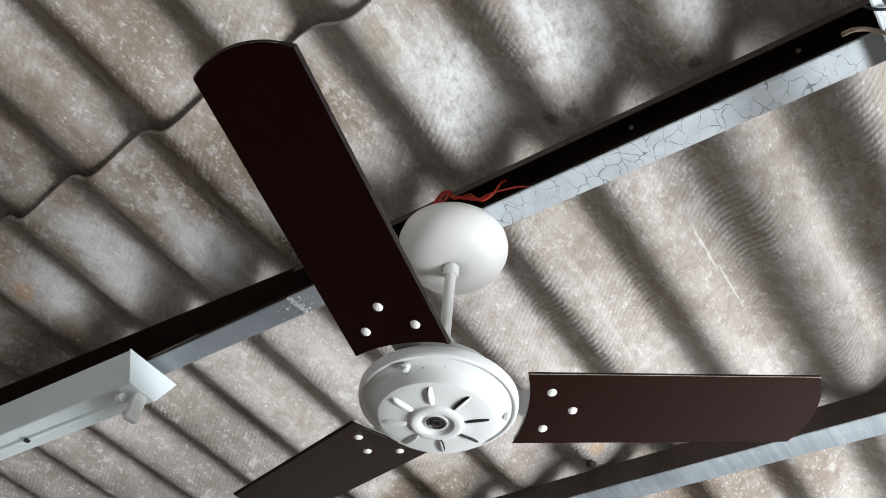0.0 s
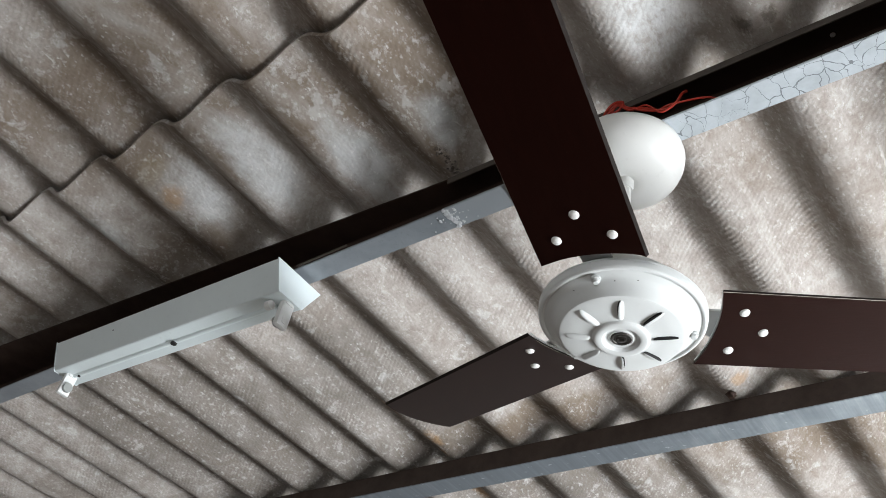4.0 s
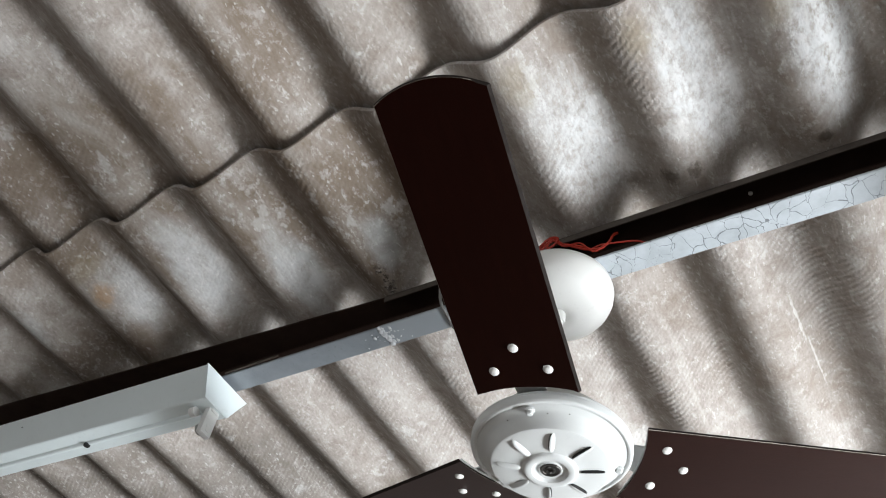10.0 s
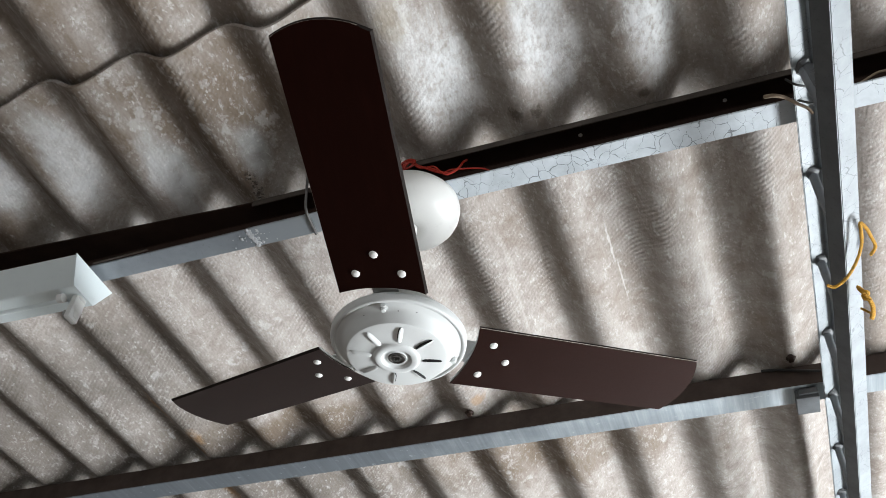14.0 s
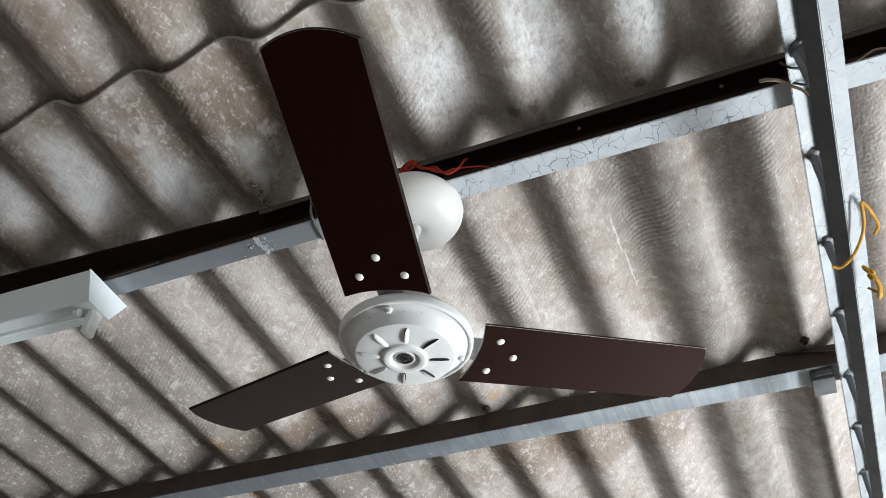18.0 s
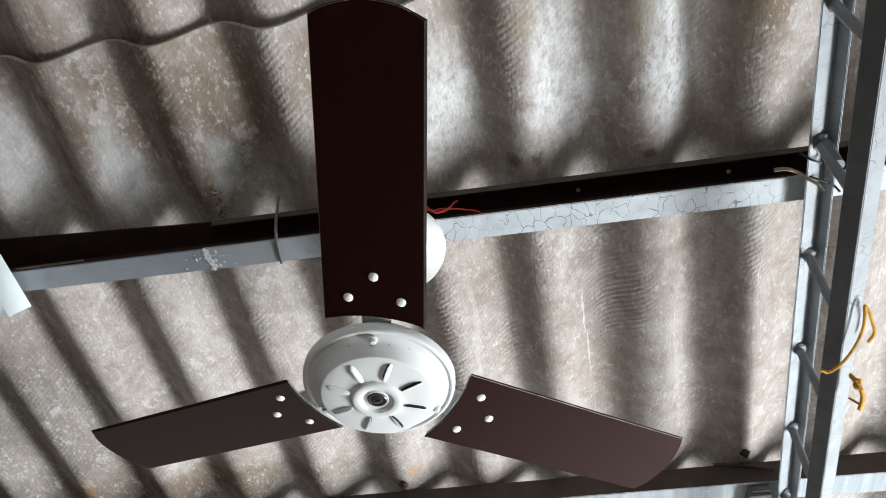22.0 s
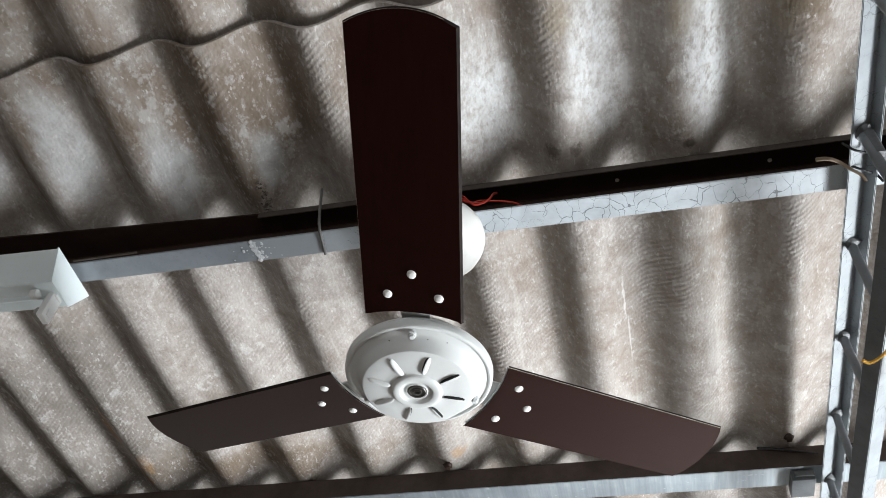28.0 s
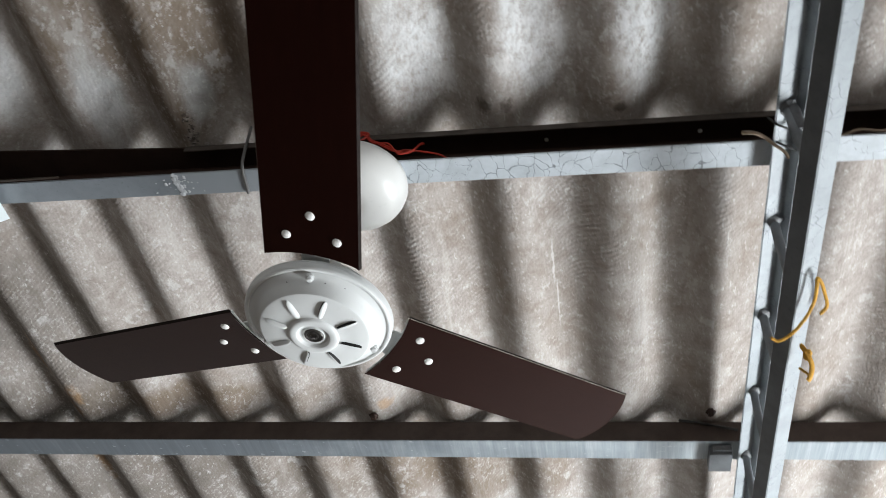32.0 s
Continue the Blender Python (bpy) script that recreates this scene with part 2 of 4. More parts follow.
def cracked_paint(name, colour, cracks=1.0, crack_scale=(11, 30, 30), sound=None):
    """Old light enamel on steel, crazed into dark-edged flakes."""
    m, nt, b = material(name, 0.42)
    v = coords(nt)
    warp = node(nt, "ShaderNodeTexNoise", Scale=24.0, Detail=3.0)
    nt.links.new(v, warp.inputs["Vector"])
    add = nt.nodes.new("ShaderNodeVectorMath")
    add.operation = "MULTIPLY_ADD"
    nt.links.new(warp.outputs["Color"], add.inputs[0])
    add.inputs[1].default_value = (0.035, 0.03, 0.03)
    nt.links.new(v, add.inputs[2])
    mp = nt.nodes.new("ShaderNodeMapping")
    mp.inputs["Scale"].default_value = crack_scale
    nt.links.new(add.outputs[0], mp.inputs["Vector"])
    vor = node(nt, "ShaderNodeTexVoronoi", Scale=1.7)
    vor.feature = "DISTANCE_TO_EDGE"
    nt.links.new(mp.outputs[0], vor.inputs["Vector"])
    breaks = noise_tex(nt, v, 11, 5, 0.65)
    width = calc(nt, "MULTIPLY", ramp(nt, breaks, [(0.44, 0.0), (0.64, 1.0)]), 0.026)
    crack = calc(nt, "MULTIPLY", calc(nt, "LESS_THAN", vor.outputs["Distance"], width), cracks)
    if sound is not None:  # the paint is still whole on one side of this place
        sep = nt.nodes.new("ShaderNodeSeparateXYZ")
        nt.links.new(add.outputs[0], sep.inputs[0])
        crack = calc(nt, "MULTIPLY", crack, calc(nt, "GREATER_THAN", sep.outputs["X"], sound))
        whole = ramp(nt, calc(nt, "ADD", calc(nt, "MULTIPLY", calc(nt, "SUBTRACT", sep.outputs["X"], sound), 5.0), 0.5), [(0.2, 1.0), (0.8, 0.0)])
    dirt = noise_tex(nt, v, 17, 7, 0.7)
    base = mix(nt, ramp(nt, dirt, [(0.35, 0.0), (0.7, 1.0)]), tuple(c * 0.80 for c in colour), tuple(min(1, c * 1.08) for c in colour))
    if sound is not None:
        base = mix(nt, whole, base, (0.27, 0.295, 0.315))
    base = mix(nt, calc(nt, "MULTIPLY", crack, 0.70), base, (0.06, 0.065, 0.07))
    nt.links.new(base, b.inputs["Base Color"])
    fine = noise_tex(nt, v, 90, 3)
    bump(nt, b, calc(nt, "SUBTRACT", calc(nt, "MULTIPLY", fine, 0.3), crack), 0.5, 0.0015)
    return m


def painted(name, colour, rough, dirt=0.12, scale=20.0, grain=0.15, spec=0.5):
    m, nt, b = material(name, rough)
    b.inputs["Specular IOR Level"].default_value = spec
    v = coords(nt)
    n1 = noise_tex(nt, v, scale, 7, 0.65)
    n2 = noise_tex(nt, v, scale * 9, 3, 0.6)
    c = mix(nt, ramp(nt, n1, [(0.35, 0.0), (0.72, 1.0)]), colour, tuple(k * (1 - dirt) for k in colour))
    c = mix(nt, calc(nt, "MULTIPLY", ramp(nt, n2, [(0.60, 0.0), (0.72, 1.0)]), dirt * 2), c, tuple(k * 0.55 for k in colour))
    nt.links.new(c, b.inputs["Base Color"])
    nt.links.new(ramp(nt, n1, [(0.3, rough * 0.85), (0.75, min(1, rough * 1.25))]), b.inputs["Roughness"])
    bump(nt, b, n2, grain, 0.0012)
    return m


def streaked_paint():
    """Thin grey-blue paint brushed across the bar, paler and more worn towards the truss."""
    m, nt, b = material("brushed_grey_blue_paint", 0.45)
    v = coords(nt)
    streak = noise_tex(nt, coords(nt, (60, 3, 3)), 1.6, 5, 0.6)
    blot = noise_tex(nt, v, 9, 6, 0.6)
    sep = nt.nodes.new("ShaderNodeSeparateXYZ")
    nt.links.new(v, sep.inputs[0])
    worn = ramp(nt, calc(nt, "ADD", calc(nt, "MULTIPLY", sep.outputs["X"], 0.8), calc(nt, "ADD", 0.55, blot)), [(0.35, 0.0), (1.05, 1.0)])
    pale = ramp(nt, streak, [(0.35, (0.25, 0.29, 0.315)), (0.55, (0.32, 0.36, 0.385)), (0.78, (0.46, 0.49, 0.51))])
    whole = ramp(nt, streak, [(0.35, (0.115, 0.133, 0.150)), (0.6, (0.140, 0.160, 0.180)), (0.80, (0.20, 0.222, 0.240))])
    c = mix(nt, worn, whole, pale)
    nick = noise_tex(nt, coords(nt, (1, 1.8, 1)), 55, 3, 0.6)
    c = mix(nt, calc(nt, "MULTIPLY", ramp(nt, nick, [(0.66, 0.0), (0.70, 1.0)]), 0.5), c, (0.50, 0.53, 0.55))
    nt.links.new(c, b.inputs["Base Color"])
    bump(nt, b, streak, 0.2, 0.001)
    return m


def wood_veneer():
    m, nt, b = material("dark_wood_veneer", 0.34)
    b.inputs["Specular IOR Level"].default_value = 0.31
    b.inputs["Specular Tint"].default_value = (1.0, 0.42, 0.34, 1)
    v = coords(nt, (1.2, 34, 34))
    g = noise_tex(nt, v, 4.0, 7, 0.65, 0.5)
    fine = noise_tex(nt, coords(nt, (6, 260, 60)), 3.0, 3, 0.6)
    c = ramp(nt, g, [(0.3, (0.0034, 0.0007, 0.0005)), (0.55, (0.0052, 0.0012, 0.0008)), (0.75, (0.0080, 0.0020, 0.0014))])
    c = mix(nt, calc(nt, "MULTIPLY", ramp(nt, fine, [(0.5, 0.0), (0.7, 1.0)]), 0.4), c, (0.008, 0.0022, 0.0015))
    dust = noise_tex(nt, coords(nt), 420, 2)
    c = mix(nt, calc(nt, "MULTIPLY", ramp(nt, dust, [(0.70, 0.0), (0.76, 1.0)]), 0.10), c, (0.14, 0.11, 0.09))
    nt.links.new(c, b.inputs["Base Color"])
    bump(nt, b, fine, 0.10, 0.0008)
    return m


LIME_AND_LIT = [(-0.43, 0.53, 0.070, 0.16), (-0.26, 0.50, 0.065, 0.17), (-0.085, 0.51, 0.070, 0.16), (0.30, 0.5, 0.07, 0.15)]
THIN_LIME = [(-1.130, 0.50, 0.042, 0.13), (-0.960, 0.58, 0.036, 0.10), (-1.305, 0.50, 0.045, 0.12), (-1.55, 0.48, 0.06, 0.10), (-0.79, 0.57, 0.030, 0.06)]
DAMP_AND_DIM = [(-0.93, 0.50, 0.05, 0.14), (-1.42, 0.46, 0.07, 0.14), (-0.60, 0.44, 0.06, 0.14), (-0.84, 0.55, 0.06, 0.14), (-0.74, 0.48, 0.10, 0.16), (-0.95, 0.42, 0.06, 0.08), (-1.25, 0.37, 0.50, 0.11), (-1.00, 0.40, 0.10, 0.20), (-1.17, 0.45, 0.05, 0.20), (-1.25, 0.22, 0.55, 0.20), (-1.22, 0.55, 0.035, 0.20), (-1.05, 0.55, 0.03, 0.20), (-1.45, 0.60, 0.30, 0.12), (-0.5, 1.62, 0.60, 0.20), (-1.1, 1.36, 0.50, 0.07), (0.06, 0.40, 0.05, 0.14), (0.35, 0.40, 0.25, 0.16)]
DRIPS = [(-0.247, 0.405, 0.006, 0.050), (-0.262, 0.490, 0.005, 0.070), (-0.228, 0.600, 0.012, 0.040), (-0.085, 0.440, 0.008, 0.080), (-0.079, 0.520, 0.014, 0.070), (-0.112, 0.500, 0.012, 0.050), (-0.205, 0.540, 0.020, 0.060), (-0.445, 0.400, 0.008, 0.060)]
ALGAE = [(-0.290, 0.400, 0.030, 0.045), (-0.127, 0.420, 0.026, 0.060), (0.020, 0.440, 0.030, 0.060), (-0.465, 0.400, 0.035, 0.050), (-1.330, 0.405, 0.035, 0.035)]
LEAKS = [(-0.290, 0.623, 0.014, 0.016), (-0.330, 0.628, 0.016, 0.020), (-0.120, 0.640, 0.012, 0.012)]
FAR_DIM = [(-1.42, 1.11, 0.37, 0.34), (-1.64, 1.45, 0.45, 0.50), (-1.45, 1.80, 0.90, 0.50), (-2.05, 1.15, 0.85, 0.50)]
SCRAPE = [(-0.2430, 0.985, 0.0030, 0.075), (-0.2395, 1.095, 0.0022, 0.085)]
MOULD = [(-0.818, 0.630, 0.012, 0.050)]
RUST = [(-1.445, 1.640, 0.018, 0.10), (-1.357, 1.319, 0.026, 0.045), (-1.416, 1.225, 0.02, 0.05), (-1.40, 1.17, 0.022, 0.05), (-1.39, 1.385, 0.032, 0.035), (-1.41, 1.23, 0.022, 0.07), (-1.335, 0.47, 0.03, 0.035), (-0.63, 1.36, 0.02, 0.025)]
CEMENT = fibre_cement()
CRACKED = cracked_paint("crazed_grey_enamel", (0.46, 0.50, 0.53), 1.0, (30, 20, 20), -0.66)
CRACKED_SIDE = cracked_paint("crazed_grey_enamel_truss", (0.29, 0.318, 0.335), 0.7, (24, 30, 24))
GREY = painted("grey_steel_paint", (0.235, 0.26, 0.285), 0.36, 0.25, 14)
DULL = painted("dull_grey_steel_paint", (0.19, 0.205, 0.22), 0.5, 0.25, 16)
FLANK = painted("shaded_flank_and_seat_grey", (0.105, 0.112, 0.118), 0.5, 0.3, 16, 0.15, 0.3)
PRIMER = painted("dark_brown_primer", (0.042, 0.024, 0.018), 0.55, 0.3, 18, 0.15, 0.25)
LIP = painted("thin_grey_brown_paint", (0.085, 0.070, 0.060), 0.55, 0.4, 30, 0.2, 0.3)
BROWN = painted("brown_red_lead_primer", (0.062, 0.043, 0.035), 0.60, 0.3, 22, 0.15, 0.3)
STREAKED = streaked_paint()
WHITE = painted("white_enamel", (0.58, 0.595, 0.59), 0.46, 0.05, 9, 0.04, 0.3)
CREAM = painted("white_moulded_plastic", (0.72, 0.72, 0.70), 0.34, 0.05, 12, 0.05)
LAMPW = painted("white_sheet_enamel", (0.71, 0.785, 0.80), 0.42, 0.06, 8, 0.05)
ROTOR = painted("grey_socket_plastic", (0.30, 0.31, 0.30), 0.45, 0.15, 30)
SOCKET = painted("white_socket_plastic", (0.72, 0.73, 0.72), 0.4, 0.1, 30)
BLACK = painted("black_cavity", (0.012, 0.012, 0.012), 0.7, 0.2, 30)
VENEER = wood_veneer()
EDGE = painted("dark_blade_edging", (0.026, 0.021, 0.019), 0.75, 0.3, 40, 0.15, 0.06)
WORN = painted("worn_fibreboard_rim", (0.32, 0.27, 0.23), 0.7, 0.6, 40)
WELD = painted("silver_weld_bead", (0.62, 0.64, 0.66), 0.30, 0.35, 70, 0.8)
SOOT = painted("scorched_weld_steel", (0.14, 0.145, 0.15), 0.5, 0.4, 60, 0.6)
WIRE_STEEL = painted("dull_steel_wire", (0.17, 0.165, 0.16), 0.45, 0.3, 60)
RED = painted("red_insulation", (0.44, 0.032, 0.016), 0.45, 0.3, 80)
YELLOW = painted("yellow_rope_fibre", (0.62, 0.33, 0.035), 0.75, 0.35, 120, 0.6)
TAN = painted("tan_cable_sheath", (0.30, 0.225, 0.16), 0.5, 0.3, 60)
PEEL = painted("curled_old_paint", (0.050, 0.037, 0.028), 0.5, 0.4, 60)
DARK_WIRE = painted("black_cable_sheath", (0.012, 0.012, 0.012), 0.5, 0.2, 60)
PLASTER = painted("brown_grey_plaster", (0.15, 0.125, 0.105), 0.85, 0.12, 4, 0.4)
PALE_PLASTER = painted("pale_painted_plaster", (0.66, 0.66, 0.64), 0.8, 0.12, 4, 0.3)
SCREED = painted("dark_concrete_screed", (0.165, 0.132, 0.108), 0.8, 0.25, 5, 0.4)
METAL, mnt, mb = material("bearing_steel", 0.28, 1.0)
mb.inputs["Base Color"].default_value = (0.13, 0.125, 0.12, 1)


# ---- mesh helpers ----
def finish(bm, smooth=35):
    bmesh.ops.recalc_face_normals(bm, faces=bm.faces)
    for f in bm.faces:
        f.smooth = True
    for e in bm.edges:
        if len(e.link_faces) == 2 and e.calc_face_angle(0) > radians(smooth):
            e.smooth = False


def part(name, bm, mat, parent=None, label="", smooth=35):
    finish(bm, smooth)
    me = bpy.data.meshes.new(name)
    bm.to_mesh(me)
    bm.free()
    for m in mat if isinstance(mat, (list, tuple)) else (mat,):
        me.materials.append(m)
    ob = new(name, me)
    ob.parent = parent
    if label:
        tagged(ob, label)
    return ob


def empty(name, m, label, category, group="", kind=""):
    ob = new(name)
    ob.empty_display_size = 0.05
    ob.matrix_world = m
    return tagged(ob, label, category, group, kind)


def block(bm, lo, hi, bevel=0.0, index=0):
    r = bmesh.ops.create_cube(bm, size=1, matrix=Matrix.LocRotScale([(a + b) / 2 for a, b in zip(lo, hi)], None, [b - a for a, b in zip(lo, hi)]))
    faces = {f for v in r["verts"] for f in v.link_faces}
    for f in faces:
        f.material_index = index
    if bevel:
        bmesh.ops.bevel(bm, geom=list({e for f in faces for e in f.edges}), offset=bevel, segments=2, affect="EDGES", profile=0.6)


def lathe(bm, profile, n=64, centre=(0, 0, 0)):
    """Rings of (radius, height); a radius of 0 closes the end."""
    c = Vector(centre)
    rings = []
    for r, z in profile:
        if r == 0:
            rings.append([bm.verts.new(c + Vector((0, 0, z)))])
        else:
            rings.append([bm.verts.new(c + Vector((r * math.cos(2 * math.pi * k / n), r * math.sin(2 * math.pi * k / n), z))) for k in range(n)])
    for a, b in zip(rings, rings[1:]):
        for k in range(n):
            j = (k + 1) % n
            if len(a) == 1 and len(b) == 1:
                continue
            if len(a) == 1:
                bm.faces.new((a[0], b[k], b[j]))
            elif len(b) == 1:
                bm.faces.new((a[k], a[j], b[0]))
            else:
                bm.faces.new((a[k], a[j], b[j], b[k]))


def prism(bm, outline, along, lo, hi, index=0):
    """Extrudes a closed outline of (a, b) along the axis 'x' (a, b = y, z) or 'y' (a, b = x, z)."""
    def at(s, a, b):
        return (s, a, b) if along == "x" else (a, s, b)
    one = [bm.verts.new(at(lo, a, b)) for a, b in outline]
    two = [bm.verts.new(at(hi, a, b)) for a, b in outline]
    k = len(outline)
    made = [bm.faces.new((one[i], one[(i + 1) % k], two[(i + 1) % k], two[i])) for i in range(k)]
    made += [bm.faces.new(one), bm.faces.new(two)]
    for f in made:
        f.material_index = index
    return made


def tube(bm, points, radius, n=8, twist=None):
    """A round bar along points, with smooth ends."""
    pts = [Vector(p) for p in points]
    rings = []
    up = Vector((0.31, 0.2, 0.93)).normalized()
    for i, p in enumerate(pts):
        d = (pts[min(i + 1, len(pts) - 1)] - pts[max(i - 1, 0)]).normalized()
        s = d.cross(up).normalized()
        w = s.cross(d)
        r = radius(i / (len(pts) - 1)) if callable(radius) else radius
        rings.append([bm.verts.new(p + r * (math.cos(a) * s + math.sin(a) * w)) for a in [2 * math.pi * k / n for k in range(n)]])
    for a, b in zip(rings, rings[1:]):
        for k in range(n):
            bm.faces.new((a[k], a[(k + 1) % n], b[(k + 1) % n], b[k]))
    bm.faces.new(rings[0])
    bm.faces.new(rings[-1])


def curve_points(points, n=12):
    """A smooth line through the points."""
    p = [Vector(q) for q in points]
    p = [2 * p[0] - p[1]] + p + [2 * p[-1] - p[-2]]
    out = []
    for i in range(1, len(p) - 2):
        for k in range(n):
            t = k / n
            out.append(0.5 * (2 * p[i] + (p[i + 1] - p[i - 1]) * t + (2 * p[i - 1] - 5 * p[i] + 4 * p[i + 1] - p[i + 2]) * t * t + (3 * p[i] - p[i - 1] - 3 * p[i + 1] + p[i + 2]) * t ** 3))
    return out + [p[-2]]


def blob(bm, centre, size, seed=0, rough=0.35, cuts=2, m=None):
    r = bmesh.ops.create_icosphere(bm, subdivisions=cuts, radius=1)
    for v in r["verts"]:
        k = 1 + rough * noise.noise(v.co * 2.1 + Vector((seed * 3.7, seed, 0)))
        co = Vector((v.co.x * size[0], v.co.y * size[1], v.co.z * size[2])) * k
        v.co = (m @ co if m else co) + Vector(centre)


# ---- the shed: floor, walls with two large openings ----
WX, WY, WTOP = 3.7, 3.7, 2.80
bm = bmesh.new()
block(bm, (-WX - 0.2, -WY - 0.2, -0.12), (WE + 0.2, WN + 0.2, 0))
tagged(part("floor", bm, SCREED), "dark grey concrete floor of the shed", "floor", kind="structure")
bm = bmesh.new()
block(bm, (-60, -60, -0.3), (60, 60, -0.125))
tagged(part("ground", bm, SCREED), "grey concrete yard round the shed", "ground", kind="structure")


def wall(name, boxes, label, mat=PLASTER):
    bm = bmesh.new()
    for lo, hi in boxes:
        block(bm, lo, hi)
    tagged(part(name, bm, mat), label, "wall", kind="structure")


wall("wall_south", [((-WX, -WY - 0.15, 0), (SX0, -WY, WTOP)), ((SX1, -WY - 0.15, 0), (WE, -WY, WTOP)), ((SX0, -WY - 0.15, SZ1), (SX1, -WY, WTOP)), ((SX0, -WY - 0.15, 0), (SX1, -WY, SZ0))], "pale painted wall with a wide open window", PALE_PLASTER)
wall("wall_west", [((-WX - 0.15, -WY, 0), (-WX, WN, WTOP))], "plain grey plastered wall of the shed")
# north wall is unseen: set close and pale so the blades reflect it
wall("wall_north_reflector", [((-WX, WN, 0), (WE, WN + 0.15, WTOP))], "unseen pale wall added for the fan blades to reflect", PALE_PLASTER)
wall("wall_east", [((WE, -WY, 0), (WE + 0.15, EY0, WTOP)), ((WE, EY1, 0), (WE + 0.15, WN, WTOP)), ((WE, EY0, EZ1), (WE + 0.15, EY1, WTOP)), ((WE, EY0, 0), (WE + 0.15, EY1, EZ0))], "grey plastered wall with a wide open window")

# ---- corrugated roof ----
PITCH, CREST, AMP, THICK = 0.1757, -0.037, 0.0245, 0.007
FALL = -0.021  # the roof drops away from the eye


def roof_low(y):
    """The height of the undersides of the low waves."""
    return 2.6655 + FALL * (y - 0.68)


def sheet(x0, x1, y0, y1, lift, parent, fine=30, rows=24, name="roof_sheet", tilt=0.0):
    """One corrugated sheet: x0, x1 in waves from the first crest."""
    n = max(2, round((x1 - x0) * fine))
    xs = [CREST + PITCH * (x0 + (x1 - x0) * k / n) for k in range(n + 1)]
    ys = [y0 + (y1 - y0) * k / rows for k in range(rows + 1)]
    bm = bmesh.new()
    grid = []
    for up in (0, 1):
        layer = []
        for y in ys:
            row = []
            for x in xs:
                a = 2 * math.pi * (x - CREST) / PITCH
                wob = 0.0012 * noise.noise((x * 2.3, y * 1.7, lift * 40))
                z = roof_low(y) + AMP * (1 + math.cos(a)) + lift + wob + tilt * (y - y0)
                # square to the wave, so that the sheet keeps its thickness
                s = -AMP * 2 * math.pi / PITCH * math.sin(a)
                k = THICK * up / math.sqrt(1 + s * s)
                row.append(bm.verts.new((x - s * k, y + 0.0015 * noise.noise((x * 9, y * 3, 1.0)) * (y in (ys[0], ys[-1])), z + k)))
            layer.append(row)
        grid.append(layer)
    for up in (0, 1):
        g = grid[up]
        for j in range(rows):
            for i in range(n):
                q = (g[j][i], g[j][i + 1], g[j + 1][i + 1], g[j + 1][i])
                bm.faces.new(q if up else q[::-1])
    g, h = grid
    for i in range(n):
        bm.faces.new((g[0][i], g[0][i + 1], h[0][i + 1], h[0][i]))
        bm.faces.new((g[rows][i + 1], g[rows][i], h[rows][i], h[rows][i + 1]))
    for j in range(rows):
        bm.faces.new((g[j + 1][0], g[j][0], h[j][0], h[j + 1][0]))
        bm.faces.new((g[j][n], g[j + 1][n], h[j + 1][n], h[j][n]))
    return part(name, bm, CEMENT, parent, smooth=50)


LAP = 0.350
roof = empty("roof", pose(0, 0, 0), "weathered grey-brown corrugated fibre-cement roof seen from below", "roof", kind="structure")
# lower course beyond the lap, upper course over it
for a in range(-20, 15, 5):
    b = a + 5
    sheet(a, b, LAP, 2.75, 0.0, roof)
    sheet(a, b, 2.61, 3.60, -0.008, roof, 8, 10)
    sheet(a, b, -1.15, LAP + 0.14, 0.0190, roof)
    sheet(a, b, -3.85, -1.0, 0.0275, roof, 8, 10)


# ---- steel purlins and lattice truss ----
def channel(y0, y1, z0, z1, t, back):
    """The outline of a channel; back: the side of the web, 1 far or -1 near."""
    if back > 0:
        return [(y0, z0), (y1, z0), (y1, z1), (y0, z1), (y0, z1 - t), (y1 - t, z1 - t), (y1 - t, z0 + t), (y0, z0 + t)]
    return [(y1, z0), (y0, z0), (y0, z1), (y1, z1), (y1, z1 - t), (y0 + t, z1 - t), (y0 + t, z0 + t), (y1, z0 + t)]


def steel_channel(name, x0, x1, y0, y1, z0, z1, t, back, mats, parent, label=""):
    """The underside takes the first material, the rest the second."""
    bm = bmesh.new()
    made = prism(bm, channel(y0, y1, z0, z1, t, back), "x", x0, x1)
    bm.normal_update()
    for k, f in enumerate(made):
        f.material_index = 0 if k == 0 else 1
    bmesh.ops.bevel(bm, geom=[e for e in bm.edges if abs(e.verts[0].co.x - e.verts[1].co.x) > 0.1], offset=0.0012, segments=2, affect="EDGES")
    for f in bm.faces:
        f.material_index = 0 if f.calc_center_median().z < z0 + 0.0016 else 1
    return part(name, bm, mats, parent, label)


P1Y0, P1Y1, P1Z0, P1Z1 = 0.663, 0.709, 2.594, 2.6645
purlin = empty("purlin", pose(-0.5, 0.69, 2.594), "dark steel channel purlin with a crazed light-grey underside", "roof beam", "purlins", "structure")


def under(ob, parent):
    """Keeps a mesh that was drawn in world places where it is."""
    ob.parent = parent
    ob.matrix_parent_inverse = parent.matrix_world.inverted()
    return ob


